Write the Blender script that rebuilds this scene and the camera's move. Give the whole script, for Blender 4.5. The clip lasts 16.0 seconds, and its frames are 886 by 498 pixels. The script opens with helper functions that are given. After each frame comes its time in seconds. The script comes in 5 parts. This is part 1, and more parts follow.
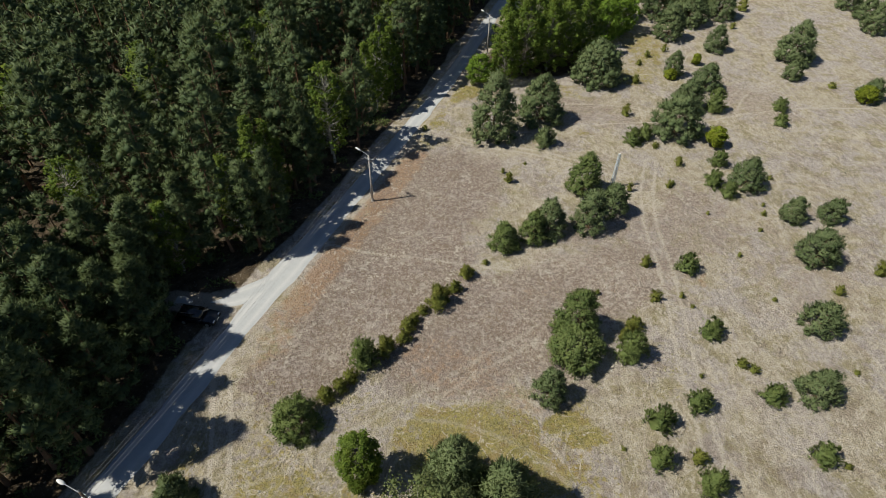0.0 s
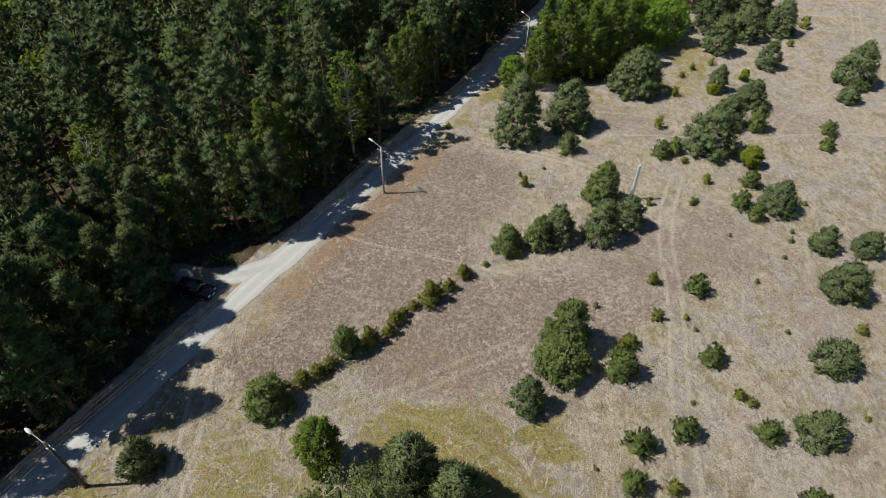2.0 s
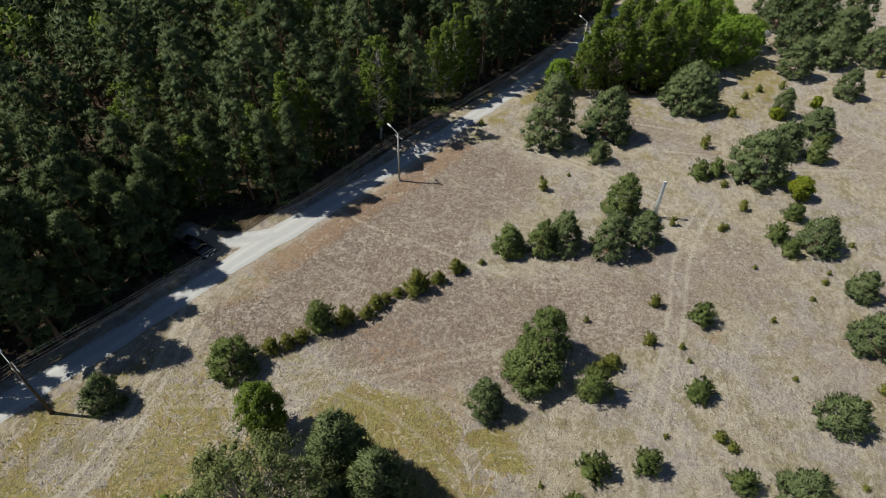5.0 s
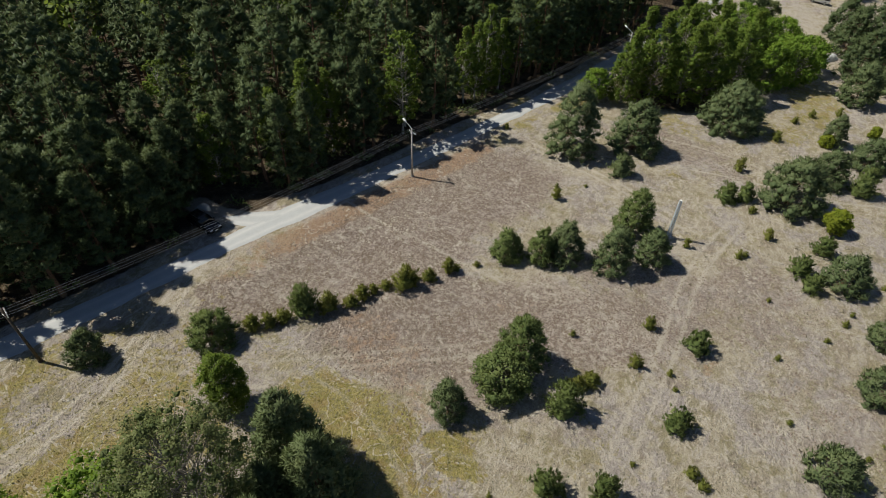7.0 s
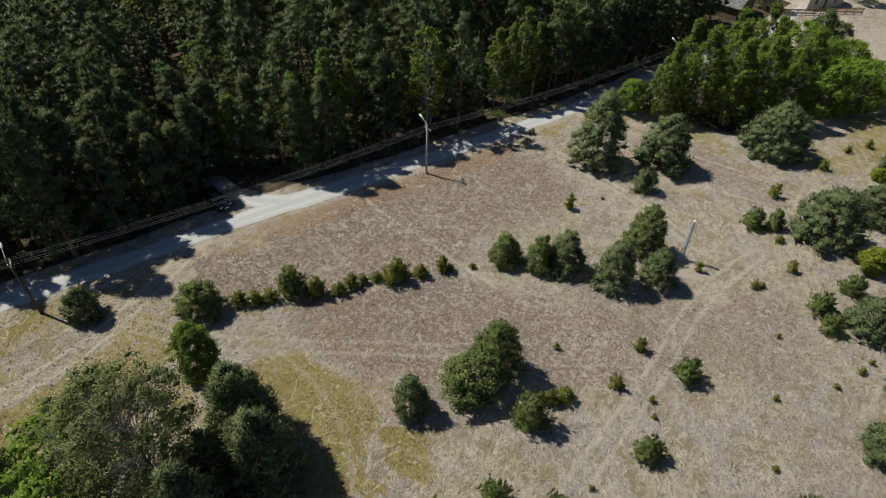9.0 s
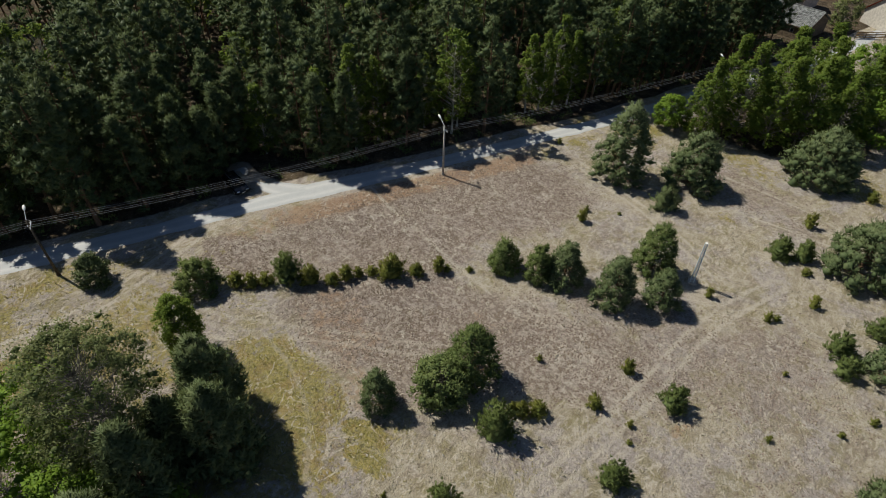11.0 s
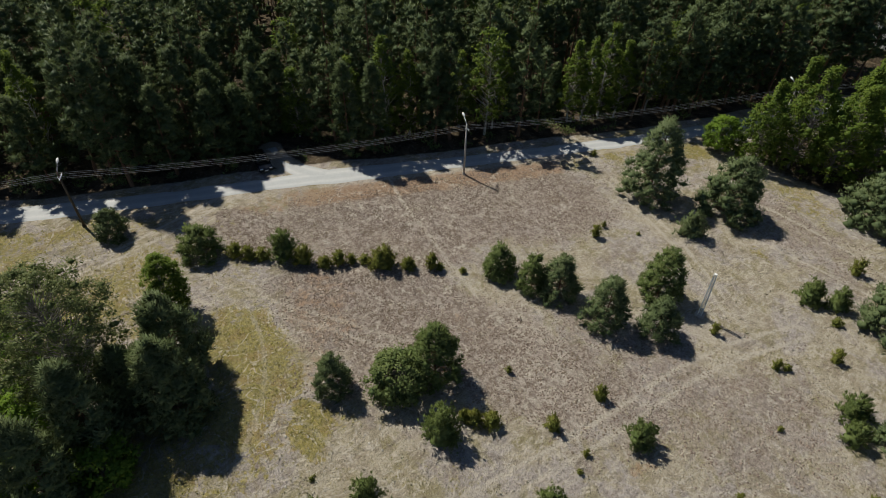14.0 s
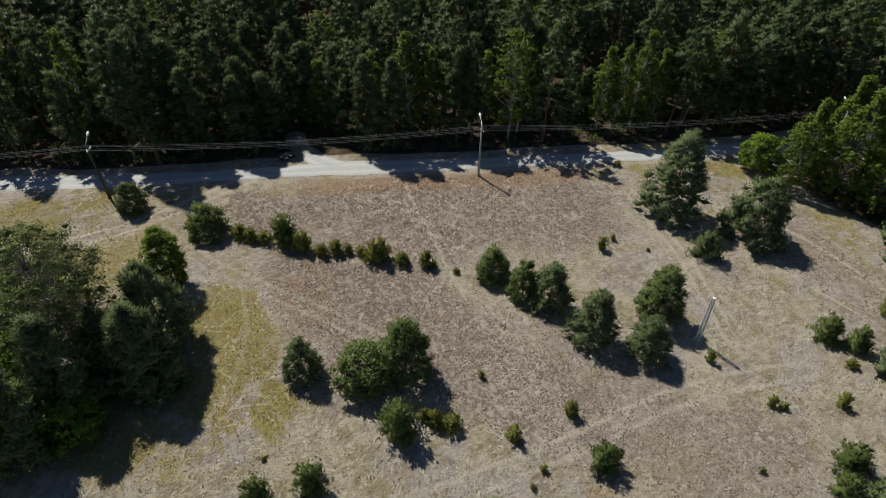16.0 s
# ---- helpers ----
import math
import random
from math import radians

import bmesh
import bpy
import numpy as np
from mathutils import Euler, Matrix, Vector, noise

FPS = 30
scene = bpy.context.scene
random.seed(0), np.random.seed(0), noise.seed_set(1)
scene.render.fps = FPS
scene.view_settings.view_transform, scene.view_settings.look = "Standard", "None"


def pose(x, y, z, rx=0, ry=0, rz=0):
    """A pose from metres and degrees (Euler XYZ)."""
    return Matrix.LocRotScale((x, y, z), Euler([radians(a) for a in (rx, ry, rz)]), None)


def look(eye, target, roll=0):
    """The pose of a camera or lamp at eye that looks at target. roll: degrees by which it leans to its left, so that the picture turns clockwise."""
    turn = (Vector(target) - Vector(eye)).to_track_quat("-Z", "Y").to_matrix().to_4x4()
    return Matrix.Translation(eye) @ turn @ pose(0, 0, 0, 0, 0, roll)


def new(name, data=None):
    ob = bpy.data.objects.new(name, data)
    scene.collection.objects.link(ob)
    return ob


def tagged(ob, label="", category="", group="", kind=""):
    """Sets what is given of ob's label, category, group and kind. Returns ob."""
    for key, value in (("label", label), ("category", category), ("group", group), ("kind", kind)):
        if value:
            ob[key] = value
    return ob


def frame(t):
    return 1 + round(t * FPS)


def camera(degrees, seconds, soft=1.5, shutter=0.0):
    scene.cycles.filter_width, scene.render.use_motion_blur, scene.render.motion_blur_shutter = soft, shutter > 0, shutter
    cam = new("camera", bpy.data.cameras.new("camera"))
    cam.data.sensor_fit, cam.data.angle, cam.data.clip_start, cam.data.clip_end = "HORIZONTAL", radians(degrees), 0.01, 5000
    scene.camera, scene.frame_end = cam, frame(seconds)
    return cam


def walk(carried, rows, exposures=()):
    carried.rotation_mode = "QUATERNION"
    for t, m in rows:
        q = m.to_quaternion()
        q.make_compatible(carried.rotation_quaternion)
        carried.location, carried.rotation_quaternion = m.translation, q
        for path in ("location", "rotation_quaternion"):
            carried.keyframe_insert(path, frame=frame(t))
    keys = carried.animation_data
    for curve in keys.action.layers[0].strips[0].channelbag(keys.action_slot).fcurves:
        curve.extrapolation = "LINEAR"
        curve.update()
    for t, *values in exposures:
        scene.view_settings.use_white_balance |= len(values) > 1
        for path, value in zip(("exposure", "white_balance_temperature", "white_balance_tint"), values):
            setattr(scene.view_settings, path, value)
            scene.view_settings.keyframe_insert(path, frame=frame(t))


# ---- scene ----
cam = camera(76.7, 16.0, soft=0.9)
PATH = [
    (0, (1.469, -0.549, 50.236), (1.449, 0.892, 48.85), 1.2),
    (0.5, (2.909, -0.457, 50.052), (2.847, 0.984, 48.666), 1.3),
    (1, (4.396, -0.327, 49.817), (4.291, 1.113, 48.432), 1.5),
    (1.5, (5.937, -0.147, 49.566), (5.787, 1.291, 48.184), 1.5),
    (2, (7.478, 0.071, 49.273), (7.283, 1.505, 47.892), 1.6),
    (2.5, (8.956, 0.327, 48.954), (8.72, 1.756, 47.575), 1.6),
    (3, (10.413, 0.585, 48.642), (10.135, 2.009, 47.265), 1.8),
    (3.5, (11.853, 0.849, 48.327), (11.535, 2.267, 46.953), 1.8),
    (4, (13.366, 1.149, 48.094), (13.005, 2.557, 46.72), 1.9),
    (6.5, (21.521, 4.055, 46.604), (20.929, 5.394, 45.242), 2.3),
    (7, (23.244, 4.855, 46.488), (22.602, 6.172, 45.128), 2.4),
    (7.5, (24.824, 5.7, 46.264), (24.135, 6.997, 44.906), 2.4),
    (8, (26.397, 6.644, 46.071), (25.662, 7.916, 44.714), 2.5),
    (10.5, (33.725, 11.775, 44.85), (32.763, 12.909, 43.512), 2.3),
    (11, (35.115, 12.936, 44.733), (34.109, 14.035, 43.399), 2.1),
    (11.5, (36.278, 14.116, 44.527), (35.236, 15.183, 43.195), 2.1),
    (12, (37.316, 15.247, 44.317), (36.239, 16.283, 42.988), 2.2),
    (12.5, (38.336, 16.436, 44.111), (37.226, 17.439, 42.783), 2.2),
    (13, (39.324, 17.71, 43.912), (38.182, 18.677, 42.586), 2.2),
    (13.5, (40.334, 18.981, 43.679), (39.16, 19.913, 42.355), 2.1),
    (14, (41.314, 20.36, 43.455), (40.108, 21.252, 42.132), 1.9),
    (14.5, (42.302, 21.764, 43.233), (41.064, 22.616, 41.913), 1.8),
    (15, (43.244, 23.302, 43.021), (41.975, 24.111, 41.704), 1.7),
    (15.5, (44.178, 24.924, 42.873), (42.879, 25.687, 41.557), 1.5),
    (16, (45.086, 26.633, 42.736), (43.758, 27.345, 41.42), 1.4),
]
walk(cam, [(t, look(eye, target, roll)) for t, eye, target, roll in PATH], [(0.0, 0.16), (7.0, 0.06), (16.0, -0.06)])

# ---- world, sun ----
SUN_AZ, SUN_EL = radians(-103.6), radians(52.5)
sun_way = Vector((math.sin(SUN_AZ) * math.cos(SUN_EL), math.cos(SUN_AZ) * math.cos(SUN_EL), math.sin(SUN_EL)))
world = bpy.data.worlds.new("sky")
scene.world = world
world.use_nodes = True
wn = world.node_tree
sky = wn.nodes.new("ShaderNodeTexSky")
sky.sky_type, sky.sun_disc = "NISHITA", False
sky.sun_elevation, sky.sun_rotation = SUN_EL, SUN_AZ
sky.ozone_density, sky.dust_density = 4.0, 0.4
wn.links.new(sky.outputs[0], wn.nodes["Background"].inputs[0])
wn.nodes["Background"].inputs[1].default_value = 0.048
sun = new("sun", bpy.data.lights.new("sun", "SUN"))
sun.data.energy, sun.data.angle, sun.data.color = 4.8, radians(0.53), (1.0, 0.94, 0.80)
sun.matrix_world = look(sun_way * 300, (0, 0, 0))

rng = np.random.default_rng(7)


# ---- node helpers ----
class Mat:
    """A small builder for node materials."""

    def __init__(self, name, rough=0.85, spec=0.25):
        self.m = bpy.data.materials.new(name)
        self.m.use_nodes = True
        self.t = self.m.node_tree
        self.b = self.t.nodes["Principled BSDF"]
        self.b.inputs["Roughness"].default_value = rough
        self.b.inputs["Specular IOR Level"].default_value = spec
        co = self.t.nodes.new("ShaderNodeNewGeometry")
        self.pos = co.outputs["Position"]
        oc = self.t.nodes.new("ShaderNodeTexCoord")
        self.obj = oc.outputs["Object"]

    def put(self, socket, value):
        if isinstance(value, (int, float)):
            socket.default_value = value
        elif isinstance(value, tuple):
            socket.default_value = (*value, 1.0)[:len(socket.default_value)]
        else:
            self.t.links.new(value, socket)

    def noise(self, scale, detail=3.0, rough=0.6, where=None, stretch=None, distort=0.0):
        n = self.t.nodes.new("ShaderNodeTexNoise")
        n.inputs["Scale"].default_value, n.inputs["Detail"].default_value = scale, detail
        n.inputs["Roughness"].default_value, n.inputs["Distortion"].default_value = rough, distort
        w = where or self.pos
        if stretch:
            p = self.t.nodes.new("ShaderNodeMapping")
            p.inputs["Scale"].default_value = stretch
            self.t.links.new(w, p.inputs[0])
            w = p.outputs[0]
        self.t.links.new(w, n.inputs["Vector"])
        return n.outputs["Fac"]

    def cells(self, scale, where=None):
        n = self.t.nodes.new("ShaderNodeTexVoronoi")
        n.inputs["Scale"].default_value = scale
        self.t.links.new(where or self.pos, n.inputs["Vector"])
        return n.outputs["Distance"]

    def step(self, value, lo, hi, a=0.0, b=1.0):
        n = self.t.nodes.new("ShaderNodeMapRange")
        n.interpolation_type = "SMOOTHSTEP"
        self.put(n.inputs[0], value)
        for i, v in enumerate((lo, hi, a, b)):
            n.inputs[i + 1].default_value = v
        return n.outputs[0]

    def sums(self, op, a, b):
        n = self.t.nodes.new("ShaderNodeMath")
        n.operation = op
        self.put(n.inputs[0], a)
        self.put(n.inputs[1], b)
        return n.outputs[0]

    def mix(self, fac, a, b, blend="MIX"):
        n = self.t.nodes.new("ShaderNodeMix")
        n.data_type, n.blend_type = "RGBA", blend
        self.put(n.inputs[0], fac)
        self.put(n.inputs[6], a)
        self.put(n.inputs[7], b)
        return n.outputs[2]

    def attr(self, name):
        n = self.t.nodes.new("ShaderNodeAttribute")
        n.attribute_name = name
        return n.outputs["Fac"]

    def rand(self):
        return self.t.nodes.new("ShaderNodeObjectInfo").outputs["Random"]

    def bump(self, height, strength=0.5, distance=0.05):
        n = self.t.nodes.new("ShaderNodeBump")
        n.inputs["Strength"].default_value, n.inputs["Distance"].default_value = strength, distance
        self.t.links.new(height, n.inputs["Height"])
        self.t.links.new(n.outputs[0], self.b.inputs["Normal"])

    def done(self, colour):
        self.put(self.b.inputs["Base Color"], colour)
        return self.m


def leaf_material(name, dark, light, tip, through_light=0.35, rough=0.55):
    """Leaves or needles: per-leaf tone, a patchy crown, one tint for each plant, and light through the leaf."""
    k = Mat(name, rough, 0.16)
    tone = k.attr("tone")
    patch = k.step(k.noise(0.9, 2.0), 0.42, 0.72)
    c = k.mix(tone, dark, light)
    c = k.mix(k.sums("MULTIPLY", patch, 0.45), c, tip)
    c = k.mix(k.step(k.rand(), 0.0, 1.0, 0.0, 0.35), c, k.mix(tone, light, tip))
    k.done(c)
    tr = k.t.nodes.new("ShaderNodeBsdfTranslucent")
    k.t.links.new(k.mix(0.5, c, tip), tr.inputs[0])
    mx = k.t.nodes.new("ShaderNodeMixShader")
    mx.inputs[0].default_value = through_light
    k.t.links.new(k.b.outputs[0], mx.inputs[1])
    k.t.links.new(tr.outputs[0], mx.inputs[2])
    k.t.links.new(mx.outputs[0], k.t.nodes["Material Output"].inputs[0])
    return k.m


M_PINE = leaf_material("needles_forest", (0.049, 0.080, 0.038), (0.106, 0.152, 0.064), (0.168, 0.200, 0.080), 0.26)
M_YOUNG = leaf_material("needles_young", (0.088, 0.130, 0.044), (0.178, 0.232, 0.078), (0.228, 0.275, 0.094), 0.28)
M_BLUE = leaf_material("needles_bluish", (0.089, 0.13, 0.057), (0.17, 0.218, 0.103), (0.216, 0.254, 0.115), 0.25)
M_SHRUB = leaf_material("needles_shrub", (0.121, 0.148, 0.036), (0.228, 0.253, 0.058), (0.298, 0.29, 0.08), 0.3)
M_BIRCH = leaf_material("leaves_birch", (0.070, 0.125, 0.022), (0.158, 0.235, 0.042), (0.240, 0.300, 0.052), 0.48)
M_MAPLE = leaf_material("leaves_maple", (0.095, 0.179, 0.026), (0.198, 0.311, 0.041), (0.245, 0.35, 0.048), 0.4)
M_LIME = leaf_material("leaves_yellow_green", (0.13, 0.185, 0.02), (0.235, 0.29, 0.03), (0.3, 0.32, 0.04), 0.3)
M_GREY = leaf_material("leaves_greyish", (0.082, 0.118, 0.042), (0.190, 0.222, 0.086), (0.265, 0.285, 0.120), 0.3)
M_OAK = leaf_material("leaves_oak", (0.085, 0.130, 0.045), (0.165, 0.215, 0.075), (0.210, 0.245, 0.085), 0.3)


def bark_material(name, low, high, crack):
    k = Mat(name, 0.9, 0.1)
    n = k.noise(6.0, 4.0, 0.65, None, (1.0, 1.0, 0.25))
    c = k.mix(n, low, high)
    c = k.mix(k.step(k.noise(14.0, 3.0, 0.6, None, (1.0, 1.0, 0.3)), 0.52, 0.66), c, crack)
    k.bump(n, 0.6, 0.03)
    return k.done(c)


M_BARK = bark_material("bark_pine", (0.16, 0.095, 0.060), (0.24, 0.150, 0.095), (0.06, 0.042, 0.032))
M_BARK_BIRCH = bark_material("bark_birch", (0.40, 0.385, 0.35), (0.52, 0.50, 0.46), (0.08, 0.07, 0.06))
M_BARK_GREY = bark_material("bark_grey", (0.20, 0.185, 0.16), (0.32, 0.30, 0.27), (0.10, 0.09, 0.08))


def ground_material():
    """Dry meadow: straw, mauve-grey lichen, heath, moss, rusty grass and bare sand, laid out by the ground's own layers."""
    k = Mat("dry_meadow", 0.95, 0.1)
    fine = k.noise(6.5, 5.0, 0.75)
    grain = k.noise(14.0, 3.0, 0.7)
    patch = k.noise(2.1, 5.0, 0.72, None, None, 0.5)
    mid = k.noise(0.75, 5.0, 0.7)
    broad = k.noise(0.13, 5.0, 0.68, None, None, 0.6)
    streak = k.noise(1.7, 5.0, 0.75, None, (1.0, 0.45, 1.0), 1.0)
    ragged = k.sums("ADD", k.sums("MULTIPLY", k.sums("SUBTRACT", mid, 0.5), 1.5), k.sums("MULTIPLY", k.sums("SUBTRACT", patch, 0.5), 1.1))
    clump = k.cells(2.7)

    def layer(c, name, lo, hi, power, colour, rough=1.0):
        f = k.step(k.sums("ADD", k.attr(name), k.sums("MULTIPLY", ragged, rough)), lo, hi)
        return k.mix(k.sums("MULTIPLY", f, power), c, colour), f

    # straw and bleached grass, mauve-grey lichen flats, olive and brown worn areas
    c = k.mix(k.step(mid, 0.38, 0.62), (0.325, 0.283, 0.205), (0.455, 0.408, 0.318))
    c = k.mix(k.step(broad, 0.45, 0.54, 0.0, 0.85), c, k.mix(k.step(patch, 0.38, 0.62), (0.300, 0.268, 0.266), (0.455, 0.418, 0.412)))
    c = k.mix(k.step(k.noise(0.30, 5.0, 0.7), 0.50, 0.60, 0.0, 0.68), c, k.mix(patch, (0.160, 0.142, 0.058), (0.320, 0.285, 0.130)))
    c = k.mix(k.step(k.noise(0.17, 5.0, 0.7, None, (1.0, 1.3, 1.0)), 0.52, 0.62, 0.0, 0.50), c, (0.225, 0.178, 0.140))
    c = k.mix(k.step(streak, 0.52, 0.60, 0.0, 0.75), c, (0.540, 0.490, 0.412))
    c = k.mix(k.step(streak, 0.36, 0.45, 0.72, 0.0), c, (0.175, 0.148, 0.116))
    # heath between the tufts
    hc = k.mix(k.step(patch, 0.40, 0.60), (0.180, 0.138, 0.118), (0.390, 0.336, 0.300))
    hc = k.mix(k.step(k.sums("ADD", clump, k.sums("MULTIPLY", k.sums("SUBTRACT", fine, 0.5), 0.7)), 0.16, 0.36, 0.70, 0.0), hc, (0.125, 0.095, 0.080))
    hc = k.mix(k.step(k.noise(0.5, 5.0, 0.7), 0.54, 0.64, 0.0, 0.6), hc, (0.455, 0.410, 0.365))
    c, _ = layer(c, "heath", 0.20, 0.50, 0.90, hc, 0.6)
    c, _ = layer(c, "rust", 0.30, 0.75, 0.72, k.mix(patch, (0.235, 0.135, 0.078), (0.410, 0.265, 0.160)))
    gc = k.mix(k.step(patch, 0.36, 0.64), (0.160, 0.150, 0.028), (0.360, 0.305, 0.085))
    gc = k.mix(k.step(k.noise(0.55, 4.0, 0.7), 0.48, 0.60, 0.0, 0.6), gc, (0.270, 0.185, 0.055))
    c, _ = layer(c, "green", 0.32, 0.72, 0.88, gc, 1.25)
    fc = k.mix(k.step(k.noise(0.6, 4.0), 0.4, 0.62), (0.050, 0.038, 0.026), (0.115, 0.088, 0.058))
    c, f = layer(c, "forest", 0.35, 0.65, 1.0, fc, 0.4)
    off = k.sums("SUBTRACT", 1.0, f)
    c, _ = layer(c, "sand", 0.3, 0.8, 0.78, k.mix(fine, (0.40, 0.355, 0.295), (0.53, 0.485, 0.415)), 0.7)
    c, _ = layer(c, "pale", 0.35, 0.85, 0.44, (0.520, 0.470, 0.408), 1.1)
    # wheel ruts and footpaths, from the signed distance to their middle line
    wob = k.sums("MULTIPLY", k.sums("SUBTRACT", k.noise(0.9, 4.0, 0.6), 0.5), 0.55)
    away = k.sums("ABSOLUTE", k.sums("SUBTRACT", k.sums("ABSOLUTE", k.sums("ADD", k.attr("rut"), wob), 0.0), k.attr("rut_gap")), 0.0)
    rut = k.step(k.sums("ADD", away, k.sums("MULTIPLY", k.sums("SUBTRACT", patch, 0.5), 0.45)), 0.10, 0.36, 1.0, 0.0)
    rut = k.sums("MULTIPLY", k.sums("MULTIPLY", rut, k.attr("rut_power")), k.step(k.noise(0.35, 4.0, 0.7), 0.36, 0.56, 0.35, 1.0))
    c = k.mix(k.sums("MULTIPLY", rut, off), c, k.mix(fine, (0.44, 0.395, 0.335), (0.58, 0.535, 0.465)))
    # thin trodden lines between the tufts
    vein = k.sums("ABSOLUTE", k.sums("SUBTRACT", k.noise(0.22, 3.0, 0.55, None, None, 0.7), 0.5), 0.0)
    vein = k.sums("MULTIPLY", k.step(vein, 0.004, 0.014, 0.75, 0.0), k.step(patch, 0.42, 0.55))
    c = k.mix(k.sums("MULTIPLY", vein, off), c, (0.540, 0.495, 0.430))
    # pale lichen cushions, dark specks, bleached blades
    c = k.mix(k.step(k.noise(3.2, 3.0, 0.6), 0.58, 0.70, 0.0, 0.35), c, (0.50, 0.47, 0.42))
    c = k.mix(k.step(fine, 0.36, 0.48, 0.60, 0.0), c, (0.105, 0.088, 0.066))
    c = k.mix(k.sums("MULTIPLY", k.step(grain, 0.46, 0.66, 0.0, 0.34), off), c, (0.55, 0.50, 0.43))
    k.bump(k.sums("ADD", k.sums("MULTIPLY", patch, 1.2), fine), 1.0, 0.22)
    return k.done(c)


def road_material():
    k = Mat("pale_gravel", 0.75, 0.5)
    lane = k.attr("lane")
    c = k.mix(k.noise(1.3, 4.0, 0.65), (0.335, 0.352, 0.370), (0.440, 0.460, 0.478))
    c = k.mix(k.sums("MULTIPLY", lane, 0.6), c, (0.52, 0.525, 0.525))
    c = k.mix(k.step(k.noise(18.0, 4.0, 0.7), 0.5, 0.72, 0.0, 0.5), c, (0.25, 0.25, 0.245))
    edge = k.step(k.sums("ADD", k.attr("verge"), k.sums("MULTIPLY", k.sums("SUBTRACT", k.noise(1.6, 4.0, 0.7), 0.5), 1.2)), 0.45, 0.85)
    c = k.mix(edge, c, (0.30, 0.255, 0.185))
    k.bump(k.noise(22.0, 4.0, 0.7), 0.6, 0.04)
    return k.done(c)


def plain(name, colour, rough=0.6, metal=0.0, vary=0.12, scale=8.0, spec=0.4):
    """A painted or bare surface with blotches and fine grain."""
    k = Mat(name, rough, spec)
    k.b.inputs["Metallic"].default_value = metal
    d = tuple(v * (1 - 2 * vary) for v in colour)
    l = tuple(min(1.0, v * (1 + vary)) for v in colour)
    c = k.mix(k.step(k.noise(scale, 4.0, 0.6, k.obj), 0.3, 0.7), d, l)
    k.bump(k.noise(scale * 6, 2.0, 0.5, k.obj), 0.15, 0.01)
    return k.done(c)


M_GROUND, M_ROAD = ground_material(), road_material()
M_CONCRETE = plain("weathered_concrete", (0.42, 0.41, 0.39), 0.9, 0, 0.15, 5.0, 0.2)
M_WOODPOLE = plain("tarred_wood", (0.10, 0.080, 0.062), 0.85, 0, 0.2, 6.0, 0.2)
M_STEEL = plain("galvanised_steel", (0.62, 0.66, 0.70), 0.45, 0.6, 0.08, 9.0)
M_PALEBLUE = plain("pale_blue_paint", (0.60, 0.68, 0.74), 0.5, 0.0, 0.08, 4.0)
M_LAMP = plain("lamp_enamel", (0.75, 0.76, 0.76), 0.4, 0.0, 0.06, 12.0)
M_WIRE = plain("aluminium_wire", (0.42, 0.42, 0.42), 0.5, 0.5, 0.05, 3.0)
M_PORCELAIN = plain("porcelain", (0.55, 0.52, 0.48), 0.3, 0.0, 0.05, 30.0)
M_CARPAINT = plain("black_car_paint", (0.012, 0.013, 0.016), 0.18, 0.0, 0.1, 2.0, 0.6)
M_SILVER = plain("silver_car_paint", (0.52, 0.54, 0.56), 0.25, 0.5, 0.05, 2.0, 0.6)
M_GLASS = plain("dark_car_glass", (0.010, 0.012, 0.014), 0.08, 0.0, 0.1, 2.0, 0.7)
M_RUBBER = plain("tyre_rubber", (0.018, 0.018, 0.018), 0.9, 0.0, 0.2, 20.0, 0.2)
M_ALLOY = plain("wheel_alloy", (0.45, 0.46, 0.47), 0.35, 0.8, 0.05, 20.0)
M_LIGHTS = plain("clear_headlight", (0.75, 0.77, 0.80), 0.12, 0.2, 0.05, 30.0, 0.7)
M_TAILS = plain("red_tail_light", (0.30, 0.015, 0.012), 0.2, 0.0, 0.05, 30.0, 0.6)
M_ETERNIT = plain("grey_fibre_cement", (0.20, 0.21, 0.215), 0.95, 0.0, 0.35, 2.2, 0.1)
M_REDTILE = plain("red_sheet_roof", (0.36, 0.085, 0.045), 0.6, 0.0, 0.15, 2.5, 0.3)
M_BOARD = plain("weathered_boards", (0.17, 0.135, 0.10), 0.9, 0.0, 0.25, 3.0, 0.15)
M_PLASTER = plain("pale_plaster", (0.58, 0.55, 0.50), 0.9, 0.0, 0.1, 2.0, 0.15)
M_PANE = plain("window_pane", (0.03, 0.035, 0.04), 0.08, 0.0, 0.1, 2.0, 0.7)
M_FENCE = plain("yellowed_fence_wood", (0.36, 0.235, 0.11), 0.8, 0.0, 0.2, 3.0, 0.2)
M_TARP = plain("pale_tarpaulin", (0.60, 0.62, 0.63), 0.55, 0.0, 0.15, 2.0, 0.3)
M_STONE = plain("field_stone", (0.44, 0.42, 0.38), 0.9, 0.0, 0.2, 4.0, 0.15)


